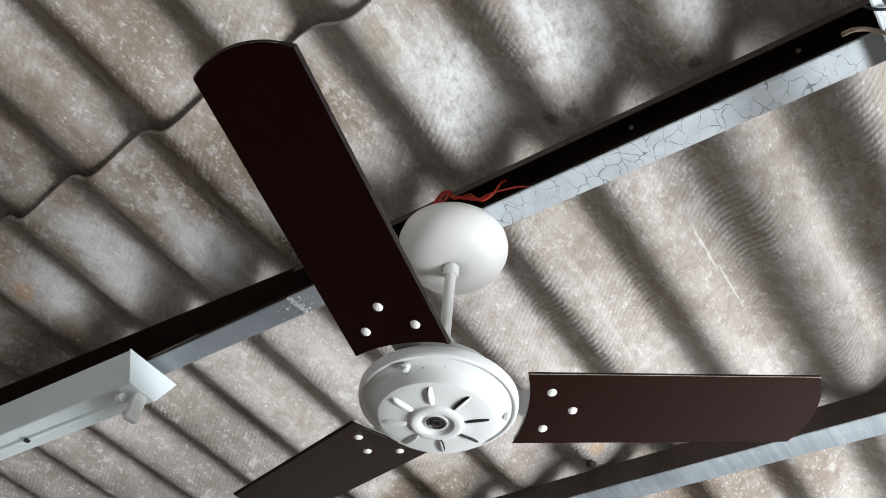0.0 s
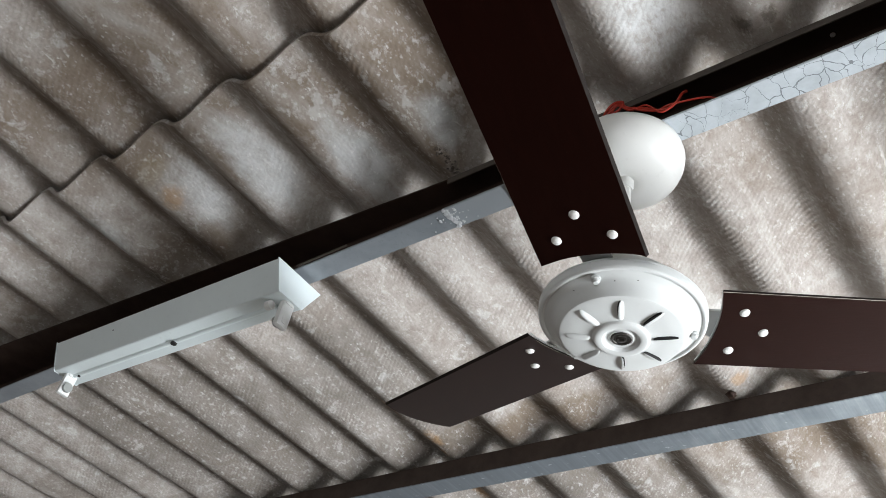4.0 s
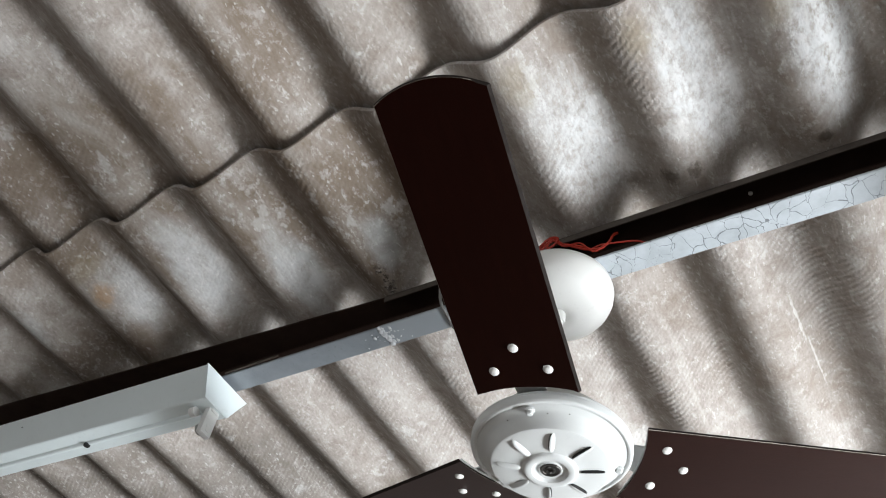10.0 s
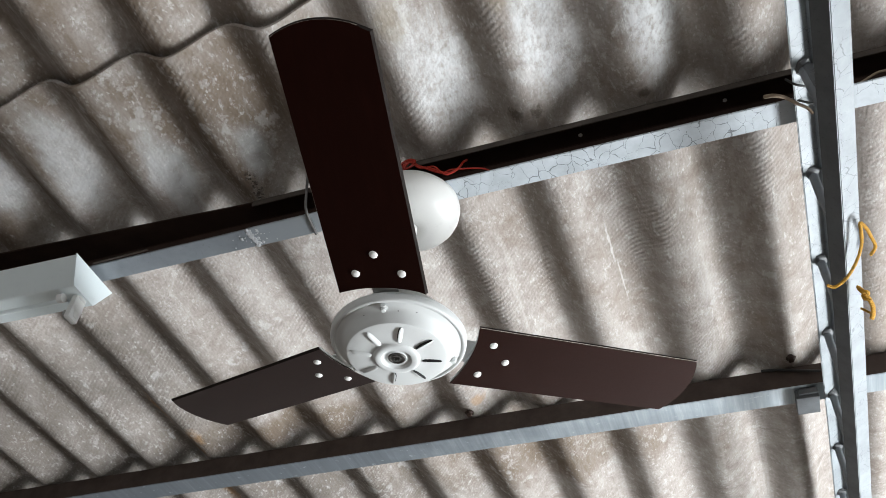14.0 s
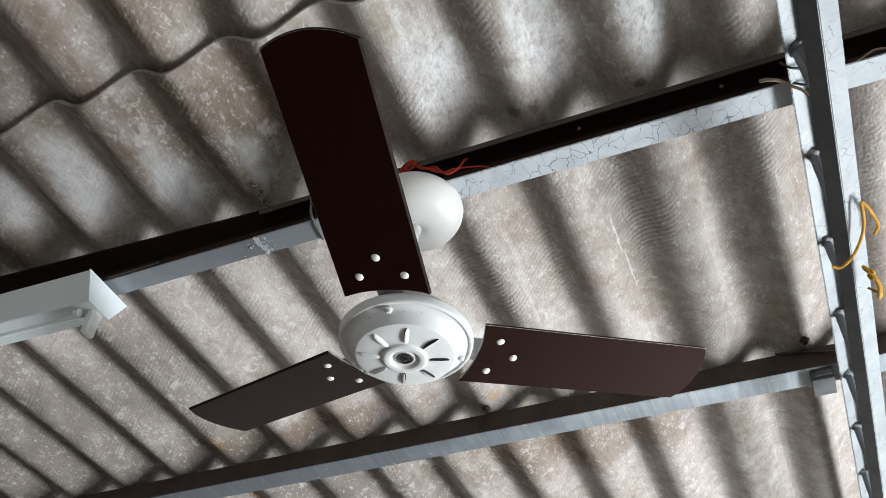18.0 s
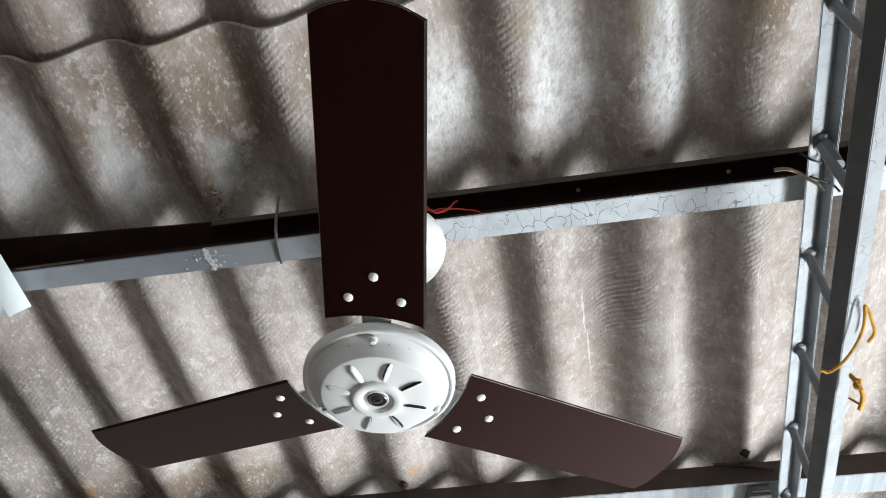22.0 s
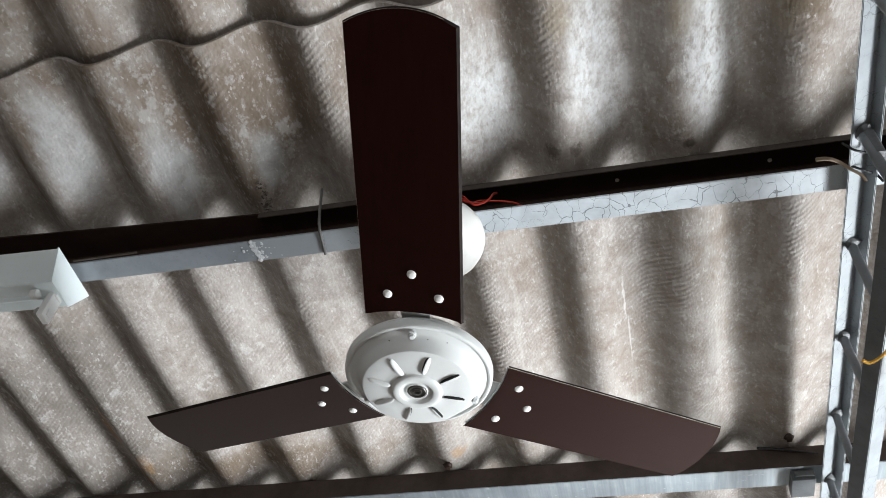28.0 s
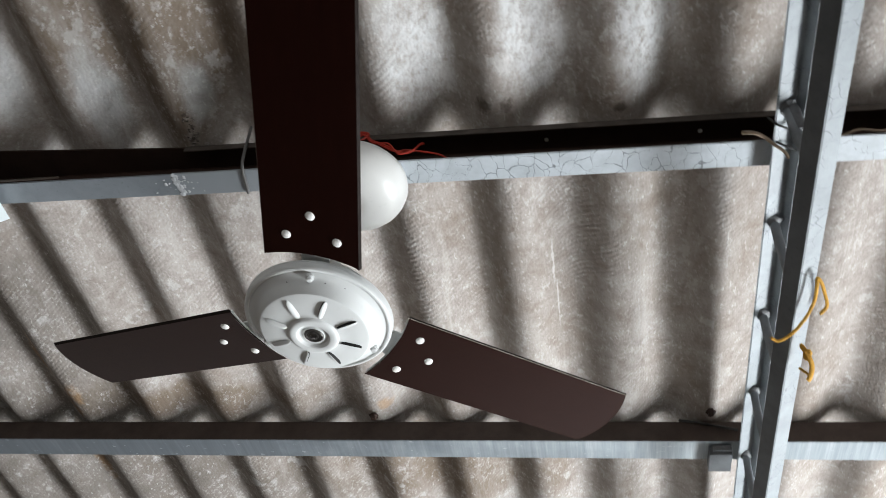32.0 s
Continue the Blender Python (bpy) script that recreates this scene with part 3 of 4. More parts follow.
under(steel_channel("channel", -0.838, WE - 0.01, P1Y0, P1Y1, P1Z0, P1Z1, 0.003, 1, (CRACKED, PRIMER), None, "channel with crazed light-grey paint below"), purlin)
bm = bmesh.new()
block(bm, (-0.838, P1Y0 - 0.0026, P1Z1 - 0.0135), (WE - 0.01, P1Y0 - 0.0002, P1Z1 - 0.0002), 0.0008)
under(part("lip", bm, LIP, None, "brown-grey turned lip"), purlin)
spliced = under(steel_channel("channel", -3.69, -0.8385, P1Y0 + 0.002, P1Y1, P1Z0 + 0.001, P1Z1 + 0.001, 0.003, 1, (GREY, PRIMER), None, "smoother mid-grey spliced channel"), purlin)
for v in spliced.data.vertices:  # its bent upper flange reaches further out
    if v.co.z > P1Z1 - 0.006 and v.co.y < P1Y0 + 0.012:
        v.co.y += -0.003 + 0.050 * (v.co.x + 0.838)

P2Y0, P2Y1, P2Z0, P2Z1 = 1.413, 1.476, 2.598, 2.6475
purlin2 = empty("purlin", pose(-0.5, 1.44, 2.598), "brown-primed steel purlin with a streaked light-grey underside", "roof beam", "purlins", "structure")
under(steel_channel("channel", -3.69, WE - 0.01, P2Y0, P2Y1, P2Z0, P2Z1, 0.003, -1, (STREAKED, BROWN), None), purlin2)


def angle_bar(name, outline, y0, y1, mats, parent, label="", second=()):
    bm = bmesh.new()
    made = prism(bm, outline, "y", y0, y1)
    for k in second:
        made[k].material_index = 1
    bmesh.ops.bevel(bm, geom=[e for e in bm.edges if abs(e.verts[0].co.y - e.verts[1].co.y) > 0.1], offset=0.0012, segments=2, affect="EDGES")
    return under(part(name, bm, mats, None, label), parent)


truss = empty("lattice_truss", pose(0.11, 0.9, 2.43), "grey-painted steel lattice truss with crazed paint and round posts", "roof truss", kind="structure")


def corner_bar(vertex, left, right, t):
    """The outline of an angle bar from its inner vertex and its two free edges; t: thickness, to the outer side."""
    v, a, b = Vector(vertex), Vector(left), Vector(right)
    da, db = (a - v).normalized(), (b - v).normalized()
    return [tuple(p) for p in (v, a, a - db * t, v - (da + db) * t, b - da * t, b)]


# upper chord: roof-shaped, its hollow side down; lower chord: its corner down
UV, LV = (0.1180, 2.5840), (0.1157, 2.4300)
angle_bar("upper_chord", corner_bar(UV, (0.0908, 2.5702), (0.1262, 2.5632), 0.0035), -3.69, WN - 0.01, (CRACKED_SIDE, CRACKED_SIDE), truss, "crazed light-grey angle bar")
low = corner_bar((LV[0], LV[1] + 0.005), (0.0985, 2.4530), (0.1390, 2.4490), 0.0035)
# the flank turned from the window has its shade in a darker colour
angle_bar("lower_chord", low, -3.69, WN - 0.01, (CRACKED_SIDE, FLANK), truss, "dull grey angle bar, its left flank coloured darker for shade", (2,))
for k in range(-4, 13):
    y = 0.598 + 0.2075 * k
    bm = bmesh.new()
    lean = 0.004 * math.sin(k * 2.3)
    tube(bm, [(0.1065, y, 2.577), (0.1065, y + lean * 0.5, 2.54), (0.1090, y + lean * 1.5, 2.47), (0.1110, y + 2 * lean, 2.446)], 0.0072, 12)
    under(part("post", bm, DULL, None, "round steel post"), truss)
    bm = bmesh.new()
    blob(bm, (0.1065, y - 0.002, 2.5755), (0.012, 0.013, 0.006), k, 0.5)
    under(part("weld", bm, SOOT, None, "scorched weld bead"), truss)

truss.matrix_world = pose(0.11, 0.9, 2.43, 0, 0, -0.95)  # a little askew to the waves

# ---- ceiling fan ----
FAN = Vector((-0.529, 0.690, 0.0))
SCREW_Z, HUB_Z = 2.299, 2.262
fan = empty("ceiling_fan", pose(FAN.x, FAN.y, 2.25), "white three-blade ceiling fan with dark brown wooden blades, at rest", "ceiling fan")


def fan_part(name, bm, mat, label="", parent=None, smooth=35):
    return under(part(name, bm, mat, None, label, smooth), parent or fan)


C = (FAN.x, FAN.y, 0)
bm = bmesh.new()
lathe(bm, [(0.0, 2.5925), (0.066, 2.5925), (0.074, 2.5905), (0.0792, 2.584), (0.0812, 2.575), (0.0800, 2.565), (0.0760, 2.554), (0.0690, 2.543), (0.058, 2.5345), (0.044, 2.529), (0.030, 2.5265), (0.0185, 2.5262), (0.0150, 2.5285), (0.0128, 2.530), (0.0, 2.530)], 72, C)
fan_part("canopy", bm, CREAM, "glossy white domed canopy")
bm = bmesh.new()
lathe(bm, [(0.0, 2.531), (0.0115, 2.531), (0.0115, 2.519), (0.0102, 2.517), (0.0102, 2.514), (0.0, 2.514)], 32, C)
fan_part("collar", bm, CREAM)
bm = bmesh.new()
lathe(bm, [(0.0, 2.535), (0.0078, 2.535), (0.0078, 2.335), (0.0, 2.335)], 28, C)
fan_part("downrod", bm, CREAM, "slim white downrod")
bm = bmesh.new()
lathe(bm, [(0.0, 2.392), (0.013, 2.392), (0.015, 2.389), (0.015, 2.370), (0.021, 2.368), (0.021, 2.360), (0.0, 2.360)], 36, C)
fan_part("coupling", bm, WHITE)
DROP = Vector((0, 0, -0.003))
M = (FAN.x, FAN.y, DROP.z)
bm = bmesh.new()
lathe(bm, [(0.0, 2.354), (0.034, 2.354), (0.048, 2.350), (0.060, 2.344), (0.071, 2.334), (0.078, 2.322), (0.083, 2.309), (0.0925, 2.3056), (0.0982, 2.3040), (0.0998, 2.3018), (0.0996, 2.2998), (0.0, 2.2998)], 96, M)
fan_part("motor_housing", bm, WHITE, "white enamelled motor housing")
# the pressed bottom plate, deeper towards its middle, with its ring of vents
bm = bmesh.new()
lathe(bm, [(0.0995, 2.2996), (0.0996, 2.2950), (0.0988, 2.2912), (0.0972, 2.2893), (0.0954, 2.2888), (0.0938, 2.2892), (0.0926, 2.2906), (0.0914, 2.2907), (0.0850, 2.2880), (0.0828, 2.2866), (0.0800, 2.2835), (0.0762, 2.2762), (0.0738, 2.2712), (0.0724, 2.2693), (0.0702, 2.2684), (0.0500, 2.2667), (0.0362, 2.2652), (0.0340, 2.2644), (0.0322, 2.2622), (0.0304, 2.2612), (0.0280, 2.2608), (0.0240, 2.2608), (0.0222, 2.2614), (0.0208, 2.2632), (0.0190, 2.2650), (0.0170, 2.2654), (0.0152, 2.2650), (0.0140, 2.2640), (0.0128, 2.2643), (0.0126, 2.2680), (0.0, 2.2680)], 96, M)


def disc(r):
    return 2.2650 + 0.100 * (r - 0.034)


plate = fan_part("bottom_plate", bm, WHITE, "pressed white bottom plate with vent slots", None, 22)
for k in range(8):
    a = radians(27.0 + 45 * k)
    d, s = Vector((math.cos(a), math.sin(a), 0)), Vector((math.sin(a), -math.cos(a), 0))
    # each vent: a pressed louvre, shut at its back and open over a dark slit in front
    def place(r, across, drop):
        return FAN + DROP + d * r + s * across + Vector((0, 0, disc(r) - drop))
    span = []
    for i in range(19):
        t = i / 18
        w = 0.0066 * math.sqrt(max(0.0, 1 - abs(2 * t - 1) ** 3.2))
        h = 0.0040 * math.sqrt(max(0.0, 1 - abs(2 * t - 1) ** 3))
        span.append((0.0350 + 0.0315 * t, w, h))
    bm = bmesh.new()
    ring = [[bm.verts.new(place(r, -0.0005 + w * (q / 6 - 0.5), 0.0003 + h * math.sin(math.pi * 0.60 * q / 6))) for q in range(7)] for r, w, h in span]
    for p, q in zip(ring, ring[1:]):
        for i in range(6):
            bm.faces.new((p[i], p[i + 1], q[i + 1], q[i]))
    under(part("louvre", bm, WHITE), plate)
    bm = bmesh.new()
    ring = []
    for r, w, h in span[1:-1]:
        edge = -0.0005 + w * 0.5
        ring.append([bm.verts.new(place(r, across, drop)) for across, drop in ((edge - 0.0012, 0.0), (edge - 0.0005, 0.90 * h), (edge - 0.0002, 0.90 * h), (edge + 0.0002, 0.0006), (edge + 0.0012 * h / 0.0040, 0.0006), (edge + 0.0012 * h / 0.0040, 0.0))])
    for p, q in zip(ring, ring[1:]):
        for i in range(6):
            bm.faces.new((p[i], p[(i + 1) % 6], q[(i + 1) % 6], q[i]))
    bm.faces.new(ring[0])
    bm.faces.new(ring[-1])
    under(part("vent_slit", bm, BLACK, None, "dark vent slit"), plate)
bm = bmesh.new()
lathe(bm, [(0.0124, 2.2678), (0.0124, 2.2638), (0.0114, 2.2630), (0.0096, 2.2632), (0.0090, 2.2642), (0.0068, 2.2642), (0.0062, 2.2626), (0.0042, 2.2622), (0.0034, 2.2646), (0.0, 2.2646)], 36, M)
fan_part("bearing", bm, METAL, "dark steel shaft bearing")
for k in range(3):
    a = radians(-82.0 + 120 * k)
    bm = bmesh.new()
    lathe(bm, [(0.0, 2.2880), (0.0056, 2.2880), (0.0056, 2.2850), (0.0038, 2.2846), (0.0038, 2.2812), (0.0029, 2.2802), (0.0, 2.2802)], 20, (FAN.x + 0.0850 * math.cos(a), FAN.y + 0.0850 * math.sin(a), DROP.z))
    fan_part("bolt", bm, WHITE, "small white bolt head")
# paint nicks on the plate's wall
for a, r, z in ((-104.0, 0.0812, 2.2849), (-68.0, 0.0808, 2.2844), (-50.0, 0.0822, 2.2860)):
    bm = bmesh.new()
    blob(bm, (FAN.x + r * math.cos(radians(a)), FAN.y + r * math.sin(radians(a)), z + DROP.z), (0.0010, 0.0009, 0.0006), a, 0.4, 1)
    under(part("paint_nick", bm, BLACK, None, "tiny dark paint nick"), plate)


def blade_z(r, l):
    """The underside of a blade over the screws' plane."""
    return 0.0012 + 0.157 * (r - 0.1367) - 0.1235 * l


def blade_outline(n=14):
    inner = []
    for k in range(n + 1):
        t = -1 + 2 * k / n
        inner.append((0.1015 + 0.0105 * (1 - abs(t) ** 2.2), 0.0637 * t))
    tip = []
    for k in range(n + 1):
        t = -1 + 2 * k / n
        tip.append((0.4745 + 0.0175 * (1 - t * t), 0.0045 + 0.0622 * t))
    return inner[::-1], tip


for k in range(3):
    m = pose(FAN.x, FAN.y, SCREW_Z, 0, 0, -80.26 + 120 * k)
    inner, tip = blade_outline()
    outline = tip[::-1] + inner[::-1]
    bm = bmesh.new()
    # one long edge is chamfered
    low = [bm.verts.new((r, l - 0.0040 * (1 if l > 0.055 else 0), blade_z(r, l))) for r, l in outline]
    top = [bm.verts.new((r + 0.0008, l, blade_z(r, l) + 0.0034)) for r, l in outline]
    f0, f1 = bm.faces.new(low), bm.faces.new(top)
    n = len(outline)
    for i in range(n):
        f = bm.faces.new((low[i], low[(i + 1) % n], top[(i + 1) % n], top[i]))
        f.material_index = 1
    def chamfered(e):
        return all(v.co.y > 0.045 for v in e.verts)
    worn = [e for e in f0.edges if not chamfered(e)]
    bmesh.ops.bevel(bm, geom=worn, offset=0.0005, segments=1, affect="EDGES", material=2)
    worn = [e for e in f1.edges if f1.is_valid and chamfered(e)]
    bmesh.ops.bevel(bm, geom=worn, offset=0.0008, segments=1, affect="EDGES", material=2)
    blade = part("blade", bm, (VENEER, EDGE, WORN), None, "dark brown wooden blade with a worn rim")
    blade.matrix_world = m
    under(blade, fan)
    # white arm on the blade's upper side, its curved edge just past the wood
    bm = bmesh.new()
    arm = [(0.1008 + 0.0105 * (1 - abs(t) ** 2.2), 0.0637 * t) for t in [-0.92 + 1.84 * q / 10 for q in range(11)]]
    arm += [(0.150, 0.046), (0.184, 0.014), (0.184, -0.014), (0.150, -0.046)]
    low = [bm.verts.new((r, l, blade_z(r, l) + 0.0036)) for r, l in arm]
    top = [bm.verts.new((r, l, blade_z(r, l) + 0.0058)) for r, l in arm]
    for i in range(len(arm)):
        j = (i + 1) % len(arm)
        bm.faces.new((low[i], low[j], top[j], top[i]))
    bm.faces.new(low)
    bm.faces.new(top)
    neck = [(0.060, -0.017), (0.100, -0.019), (0.122, -0.026), (0.122, 0.026), (0.100, 0.019), (0.060, 0.017)]
    low = [bm.verts.new((r, l, blade_z(max(r, 0.10), l) + 0.0062 + 0.007 * min(1.0, (0.122 - r) / 0.022))) for r, l in neck]
    top = [bm.verts.new(v.co + Vector((0, 0, 0.0025))) for v in low]
    for i in range(6):
        bm.faces.new((low[i], low[(i + 1) % 6], top[(i + 1) % 6], top[i]))
    bm.faces.new(low)
    bm.faces.new(top)
    iron = part("blade_arm", bm, WHITE, None, "white steel blade arm")
    iron.matrix_world = m
    under(iron, fan)
    for r, l in ((0.1687, 0.0), (0.1366, -0.0321), (0.1368, 0.0328)):
        bm = bmesh.new()
        lathe(bm, [(0.0, 0.0008), (0.0062, 0.0008), (0.0060, -0.0008), (0.0050, -0.0021), (0.0032, -0.0029), (0.0, -0.0032)], 20)
        cap = part("screw", bm, CREAM, None, "round white screw cap")
        cap.matrix_world = m @ pose(r, l, blade_z(r, l)) @ Matrix.Rotation(-0.157, 4, "Y") @ Matrix.Rotation(-0.1235, 4, "X")
        cap.parent = blade
        cap.matrix_parent_inverse = blade.matrix_world.inverted()

# ---- fluorescent batten ----
lamp = empty("fluorescent_batten", pose(-1.164, 0.675, 2.527, 0, 0, 1.6), "white sheet-steel lamp batten with no tube, under the purlin", "light fixture")
LEN = 0.668
SEC = [(-0.056, 0.056), (-0.0335, 0.001), (-0.0315, -0.001), (0.0255, -0.001), (0.0275, 0.001), (0.056, 0.056)]
bm = bmesh.new()
prism(bm, SEC, "x", -LEN, -0.002)
bmesh.ops.bevel(bm, geom=[e for e in bm.edges if abs(e.verts[0].co.x - e.verts[1].co.x) > 0.1], offset=0.0012, segments=2, affect="EDGES")
part("body", bm, LAMPW, lamp, "white trapezoid steel tray")
for x in (-LEN, -0.0022):
    bm = bmesh.new()
    prism(bm, [(a * 1.025, b + (0.0008 if b > 0.02 else -0.0005)) for a, b in SEC], "x", x, x + 0.0022)
    part("end_plate", bm, LAMPW, lamp)
# the tube hangs a little lower at its near end
ENDS = {1: Vector((-0.014, 0.004, -0.0365)), -1: Vector((-LEN + 0.022, -0.003, -0.0325))}
for w, at in ENDS.items():
    bm = bmesh.new()
    block(bm, (at.x - 0.006, at.y - 0.013, at.z - 0.015), (at.x + 0.006, at.y + 0.013, 0.0), 0.003)
    block(bm, (at.x - 0.009, at.y - 0.009, -0.006), (at.x + 0.009, at.y + 0.009, 0.0), 0.002)
    block(bm, (at.x + w * 0.006 - 0.001, at.y - 0.0045, at.z - 0.008), (at.x + w * 0.006 + 0.001, at.y + 0.0045, at.z + 0.004), 0.0006)
    holder = part("lamp_holder", bm, SOCKET, lamp, "white push-in lamp holder")
    bm = bmesh.new()
    lathe(bm, [(0.0, -0.002), (0.0092, -0.002), (0.0102, 0.0), (0.0102, 0.007), (0.0, 0.007)], 28)
    bmesh.ops.transform(bm, verts=bm.verts, matrix=Matrix.Translation((at.x - w * 0.007, at.y, at.z)) @ Matrix.Rotation(-w * math.pi / 2, 4, "Y"))
    part("socket_rotor", bm, ROTOR, holder, "grey round socket rotor")
bm = bmesh.new()
SPINE = [(-0.006 + 0.012 * k / 10, -0.0004 - 0.0044 * math.sin(math.pi * k / 10) ** 0.8) for k in range(11)]
prism(bm, [(-0.006, 0.002)] + SPINE + [(0.006, 0.002)], "x", -LEN + 0.030, -0.034)
part("spine", bm, LAMPW, lamp, "white pressed spine along the tray", 60)
bm = bmesh.new()
lathe(bm, [(0.0, 0.012), (0.0085, 0.012), (0.0085, 0.001), (0.0075, 0.0), (0.0, 0.0)], 20)
bmesh.ops.transform(bm, verts=bm.verts, matrix=Matrix.Translation((-0.040, -0.017, -0.0125)) @ Matrix.Rotation(math.pi / 2, 4, "Y"))
part("starter", bm, SOCKET, lamp, "small white starter cap")
for x, y, r in ((-0.313, 0.0, 0.0062), (-LEN + 0.050, 0.0, 0.0030)):
    bm = bmesh.new()
    lathe(bm, [(0.0, 0.0), (r, 0.0), (r, -0.004), (0.0, -0.005)], 14, (x, y, -0.0028))
    part("screw", bm, BLACK, lamp, "dark fixing screw")
bm = bmesh.new()
blob(bm, (-0.470, -0.0488, 0.0385), (0.0030, 0.0010, 0.0022), 3, 0.4, 1)
part("dent", bm, DULL, lamp, "small grey scuff")
for x in (-0.12, -LEN + 0.12):
    bm = bmesh.new()
    block(bm, (x - 0.012, -0.010, 0.054), (x + 0.012, 0.030, 0.0668), 0.001)
    part("bracket", bm, LAMPW, lamp)

# ---- small things ----
def thing(name, bm, mat, label, category, group="", smooth=40):
    return tagged(part(name, bm, mat, None, "", smooth), label, category, group)


# hook bolt round the first purlin
bm = bmesh.new()
tube(bm, curve_points([(-0.7195, 0.7080, 2.5905), (-0.7170, 0.690, 2.5900), (-0.7140, 0.660, 2.5900), (-0.7130, 0.6525, 2.5935), (-0.7155, 0.6515, 2.605), (-0.7230, 0.6530, 2.655), (-0.7285, 0.6545, 2.700)], 6), 0.0026, 10)
thing("hook_bolt", bm, WIRE_STEEL, "bent dull steel hook bolt clipped round the purlin", "hook bolt")

# splice weld and spatter on the first purlin
bm = bmesh.new()
for k in range(15):
    blob(bm, (-0.838 + 0.0028 * math.sin(k * 1.7) + 0.0004 * k, 0.667 + 0.0028 * k, 2.5937), (0.0038 + 0.0012 * math.sin(k * 2.3), 0.0044, 0.0010), k, 0.4, 2)
for k, (x, y) in enumerate(((-0.826, 0.690), (-0.8205, 0.672), (-0.857, 0.684), (-0.822, 0.701))):
    blob(bm, (x, y, 2.5938), (0.0024, 0.0036, 0.0009), k + 30, 0.8, 2)
bead = under(part("weld", bm, WELD, None, "silvery splice weld"), purlin)
rng = random.Random(4)
bm = bmesh.new()
for k in range(26):
    r = 0.0004 + 0.0007 * rng.random()
    blob(bm, (-0.838 + rng.gauss(0, 0.022), 0.672 + 0.034 * rng.random(), 2.5935), (r * 1.6, r * 1.6, r), k, 0.3, 1)
under(part("weld_spatter", bm, WELD, None, "silvery weld spatter"), purlin)
# pale discs stand in for tiny holes through which daylight shows
for x in (-0.2345, -0.0012):
    bm = bmesh.new()
    lathe(bm, [(0.0, 2.6617), (0.0034, 2.6617), (0.0034, 2.6600), (0.0, 2.6592)], 14, (x, 0.6873, 0))
    under(part("daylight_hole", bm, CREAM, None, "pale disc for a tiny hole with daylight behind it"), purlin)

# roof bolts by the second purlin
for x, y in ((0.052, 1.379), (-0.66, 1.392)):
    bm = bmesh.new()
    z = roof_low(y) + AMP * (1 + math.cos(2 * math.pi * (x - CREST) / PITCH))
    blob(bm, (x, y, z - 0.004), (0.010, 0.009, 0.006), x * 9, 0.5)
    block(bm, (x - 0.005, y - 0.005, z - 0.013), (x + 0.005, y + 0.005, z - 0.004), 0.001)
    thing("roof_bolt", bm, PRIMER, "dark rusty bolt end under the roof sheet", "bolt", "roof bolts")
bm = bmesh.new()
tube(bm, curve_points([(-0.010, 1.4075, 2.6465), (0.030, 1.4072, 2.6400), (0.105, 1.4075, 2.6230)], 5), 0.0026, 8)
thing("wire_offcut", bm, DARK_WIRE, "thin black wire offcut along the second purlin", "wire")

# peeled strip on the purlin's lip
bm = bmesh.new()
prism(bm, [(0.6600, 2.5990), (0.6630, 2.5985), (0.6632, 2.6015), (0.6605, 2.6020)], "x", -1.165, -1.045)
for v in bm.verts:
    v.co.z += 0.004 * noise.noise((v.co.x * 14, 0, 0)) + 0.010 * (v.co.x + 1.1)
under(part("peeled_strip", bm, PEEL, None, "curled tan strip of peeled paint"), purlin)

# seat of the second purlin on the truss
bm = bmesh.new()
block(bm, (0.045, 1.424, 2.574), (0.0895, 1.484, 2.5965), 0.0012)
block(bm, (0.052, 1.418, 2.581), (0.0885, 1.424, 2.5935), 0.0008)
under(part("purlin_seat", bm, FLANK, None, "small grey steel seat block"), truss)

# red wires out of the fan's canopy
for pts, r in (
    ([(-0.545, 0.6560, 2.628), (-0.539, 0.6555, 2.652), (-0.528, 0.6550, 2.660), (-0.5170, 0.6560, 2.652), (-0.508, 0.6545, 2.640), (-0.4830, 0.6550, 2.6245), (-0.4575, 0.6560, 2.6060), (-0.4380, 0.6560, 2.6095), (-0.4295, 0.6580, 2.6270), (-0.426, 0.666, 2.640)], 0.0021),
    ([(-0.552, 0.6570, 2.620), (-0.545, 0.6540, 2.640), (-0.531, 0.6535, 2.651), (-0.520, 0.6540, 2.658), (-0.5110, 0.6550, 2.645), (-0.4850, 0.6535, 2.6200), (-0.4650, 0.6550, 2.6085), (-0.4500, 0.6560, 2.6120), (-0.4300, 0.6570, 2.6090), (-0.3990, 0.6600, 2.6025), (-0.384, 0.668, 2.600)], 0.0014),
    ([(-0.540, 0.6560, 2.635), (-0.526, 0.6530, 2.655), (-0.505, 0.6540, 2.6330), (-0.480, 0.6530, 2.6280), (-0.4600, 0.6545, 2.6020), (-0.4420, 0.6560, 2.6050)], 0.0014),
    ([(-0.556, 0.6570, 2.618), (-0.548, 0.6530, 2.640), (-0.538, 0.6520, 2.656), (-0.527, 0.6525, 2.662), (-0.516, 0.6530, 2.656), (-0.522, 0.6540, 2.645), (-0.534, 0.6540, 2.640)], 0.0020),
):
    bm = bmesh.new()
    tube(bm, curve_points(pts, 5), r, 8)
    thing("red_wire", bm, RED, "thin red wire twisted above the fan's canopy", "wire", "red wires")

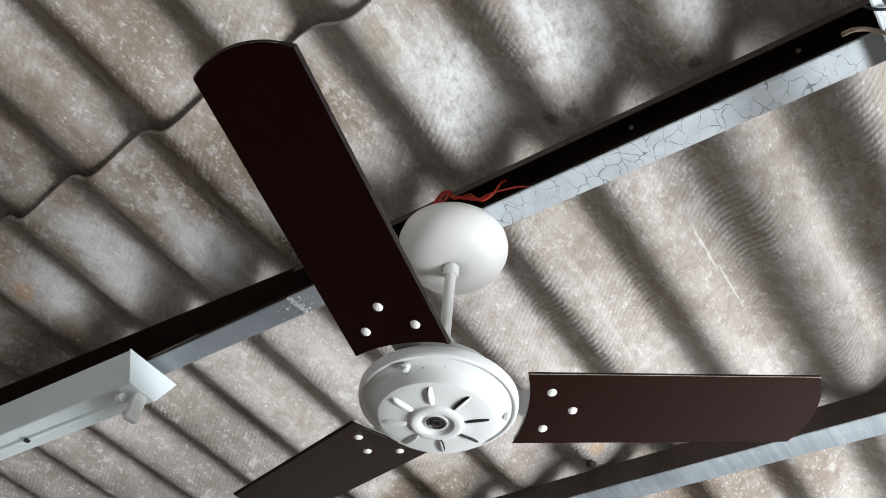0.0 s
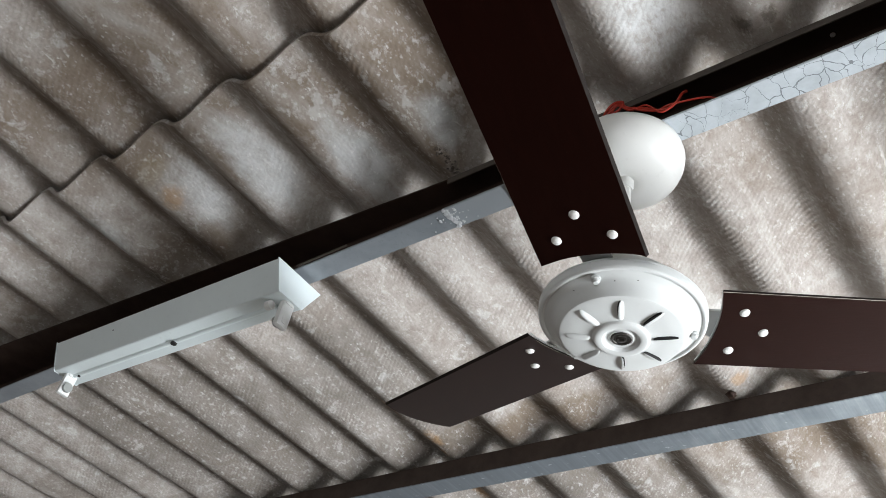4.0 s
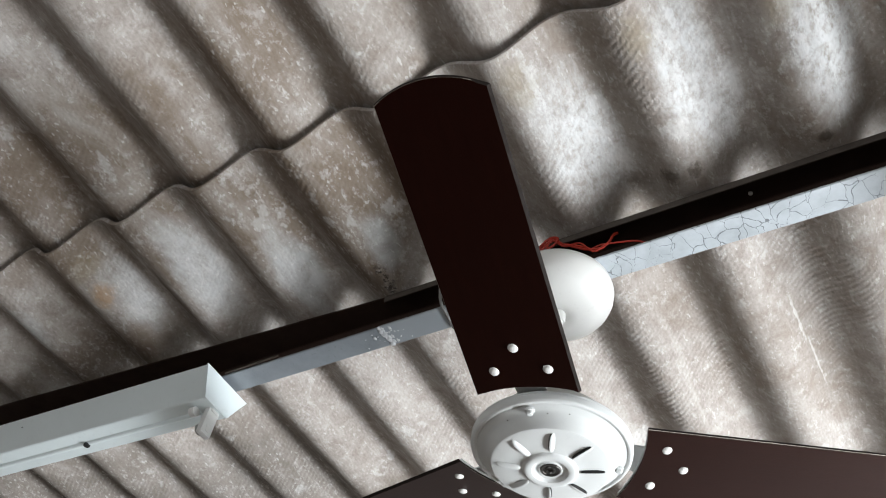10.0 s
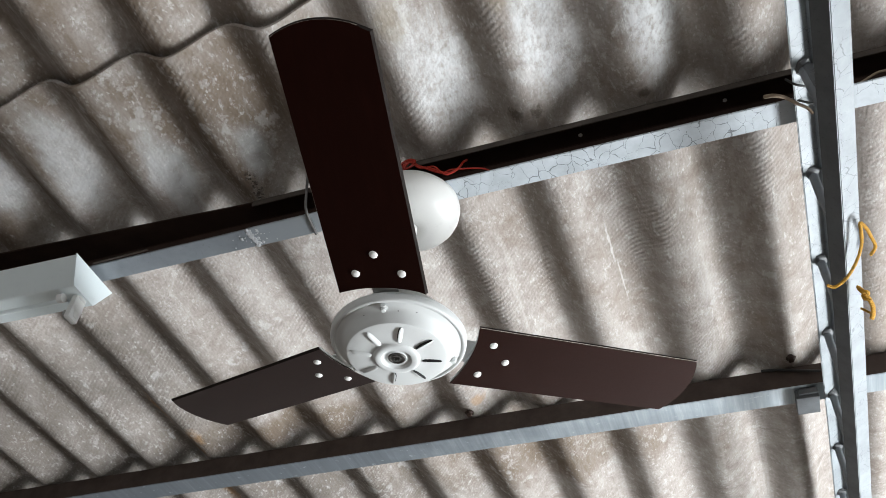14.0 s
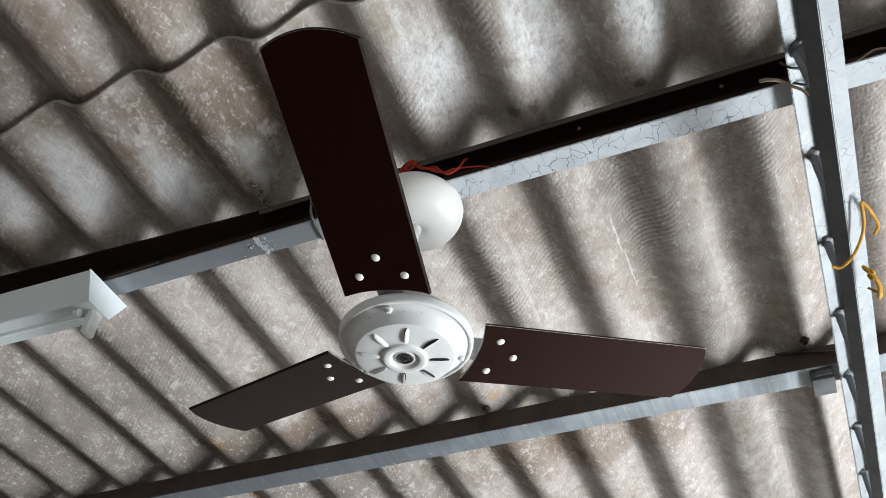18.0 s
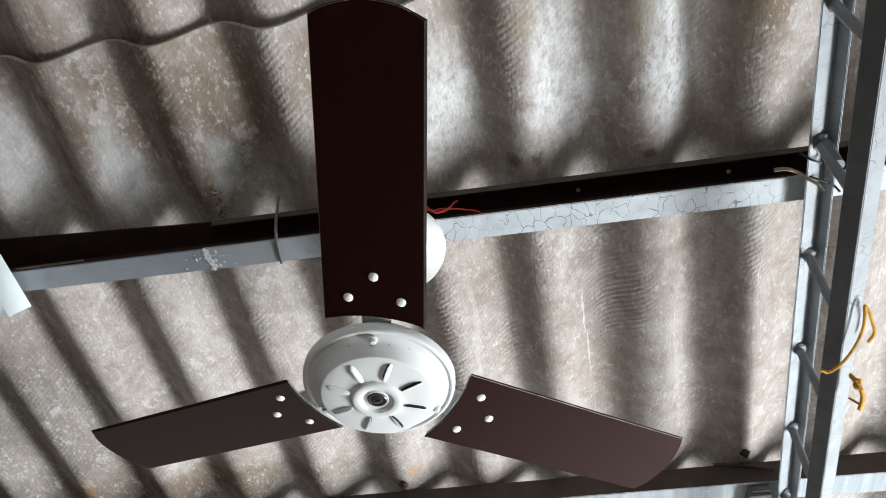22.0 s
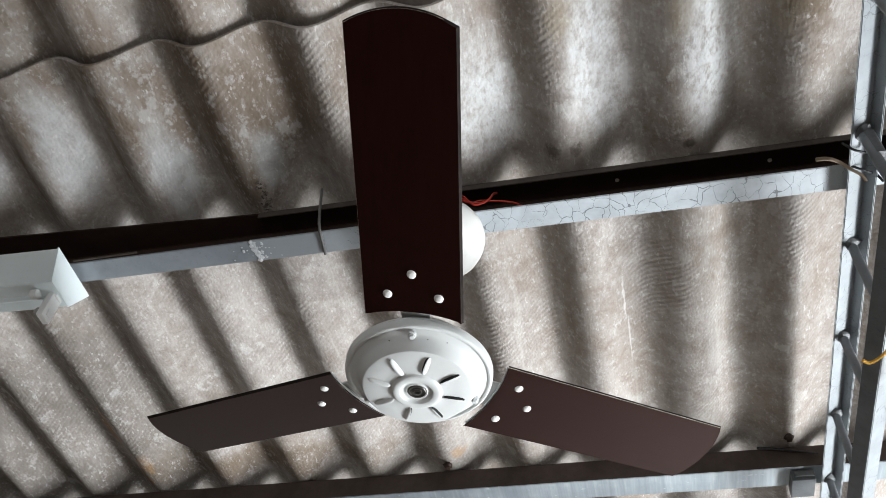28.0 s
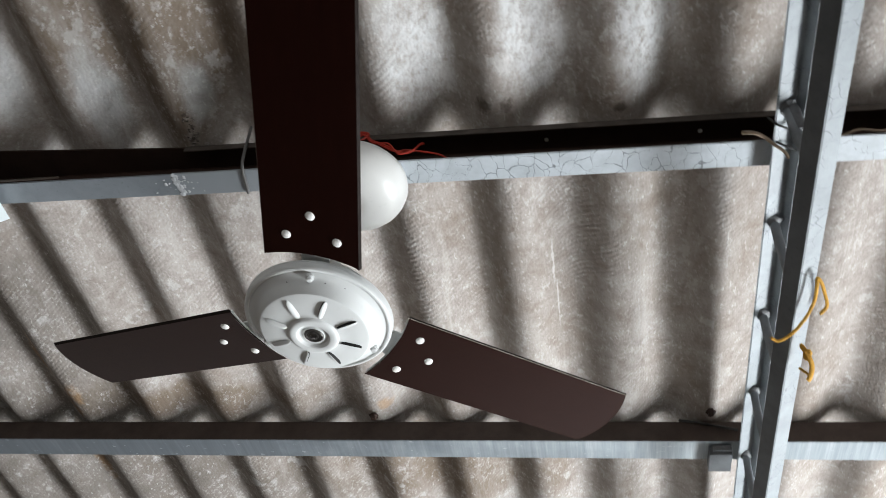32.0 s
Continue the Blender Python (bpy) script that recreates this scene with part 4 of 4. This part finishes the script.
# cable ends at the truss
bm = bmesh.new()
tube(bm, curve_points([(0.050, 0.650, 2.598), (0.060, 0.6400, 2.583), (0.074, 0.6440, 2.578), (0.0880, 0.6510, 2.5665), (0.100, 0.6580, 2.560), (0.1065, 0.6660, 2.5535)], 6), lambda t: 0.0030 - 0.0008 * t, 10)
thing("cable_end", bm, TAN, "frayed tan cable end at the purlin", "cable")
for pts in ([(0.084, 0.6480, 2.5750), (0.100, 0.6550, 2.5705), (0.114, 0.6625, 2.5695), (0.1245, 0.6690, 2.5720), (0.130, 0.6720, 2.5560)], [(0.078, 0.6160, 2.5830), (0.0885, 0.6185, 2.5690), (0.098, 0.6230, 2.5680), (0.1065, 0.6270, 2.5700), (0.116, 0.6130, 2.5620)]):
    bm = bmesh.new()
    tube(bm, curve_points(pts, 6), 0.0018, 8)
    thing("black_cable", bm, DARK_WIRE, "black cable tied round the truss post", "cable", "black cables")
bm = bmesh.new()
tube(bm, curve_points([(0.165, 0.678, 2.602), (0.193, 0.675, 2.6120), (0.217, 0.675, 2.6235), (0.244, 0.675, 2.6170), (0.275, 0.676, 2.622), (0.330, 0.680, 2.612)], 6), 0.0022, 8)
thing("loose_cable", bm, TAN, "pale loose cable inside the purlin", "cable")
bm = bmesh.new()
tube(bm, [(0.1065, 0.598, 2.572), (0.1068, 0.599, 2.550), (0.1075, 0.600, 2.520)], 0.0098, 12)
thing("tape_wrap", bm, SOOT, "dark tape wrapped round a truss post", "tape")


def rope(points, r, label):
    """Three strands laid round each other."""
    line = curve_points(points, 10)
    bm = bmesh.new()
    for strand in range(3):
        pts = []
        run = 0.0
        for i, p in enumerate(line):
            d = (line[min(i + 1, len(line) - 1)] - line[max(i - 1, 0)]).normalized()
            run += (p - line[max(i - 1, 0)]).length
            u = d.cross(Vector((0.2, 0.1, 0.97))).normalized()
            w = u.cross(d)
            a = run / 0.013 * 2 * math.pi + strand * 2 * math.pi / 3
            pts.append(p + 0.50 * r * (math.cos(a) * u + math.sin(a) * w))
        tube(bm, pts, r * 0.46, 6)
    return thing("rope", bm, YELLOW, label, "rope", "rope ends")


rope([(0.084, 0.893, 2.420), (0.096, 0.8985, 2.4190), (0.1128, 0.8820, 2.4195), (0.1265, 0.8515, 2.4200), (0.1340, 0.8185, 2.4210), (0.1345, 0.7920, 2.4230), (0.1345, 0.7790, 2.4280), (0.1420, 0.7910, 2.4295), (0.1490, 0.8120, 2.4300), (0.1555, 0.8370, 2.4300), (0.1490, 0.8540, 2.4300)], 0.0030, "yellow twisted rope looped round the lower chord")
rope([(0.128, 0.9110, 2.4200), (0.1365, 0.9210, 2.4120), (0.1440, 0.9400, 2.4060), (0.1450, 0.9600, 2.4050), (0.1440, 0.9750, 2.4070)], 0.0042, "short frayed yellow rope end hung from the chord")
rope([(0.126, 0.9060, 2.4190), (0.131, 0.9120, 2.4120), (0.137, 0.9090, 2.4080), (0.140, 0.9180, 2.4100), (0.134, 0.9220, 2.4150), (0.133, 0.9260, 2.4090), (0.141, 0.9280, 2.4060), (0.143, 0.9350, 2.4080)], 0.0026, "frayed yellow rope end wound round the chord")
rope([(0.1310, 0.9610, 2.4190), (0.1360, 0.9625, 2.4150), (0.1430, 0.9640, 2.4080)], 0.0022, "short frayed yellow rope end hung from the chord")
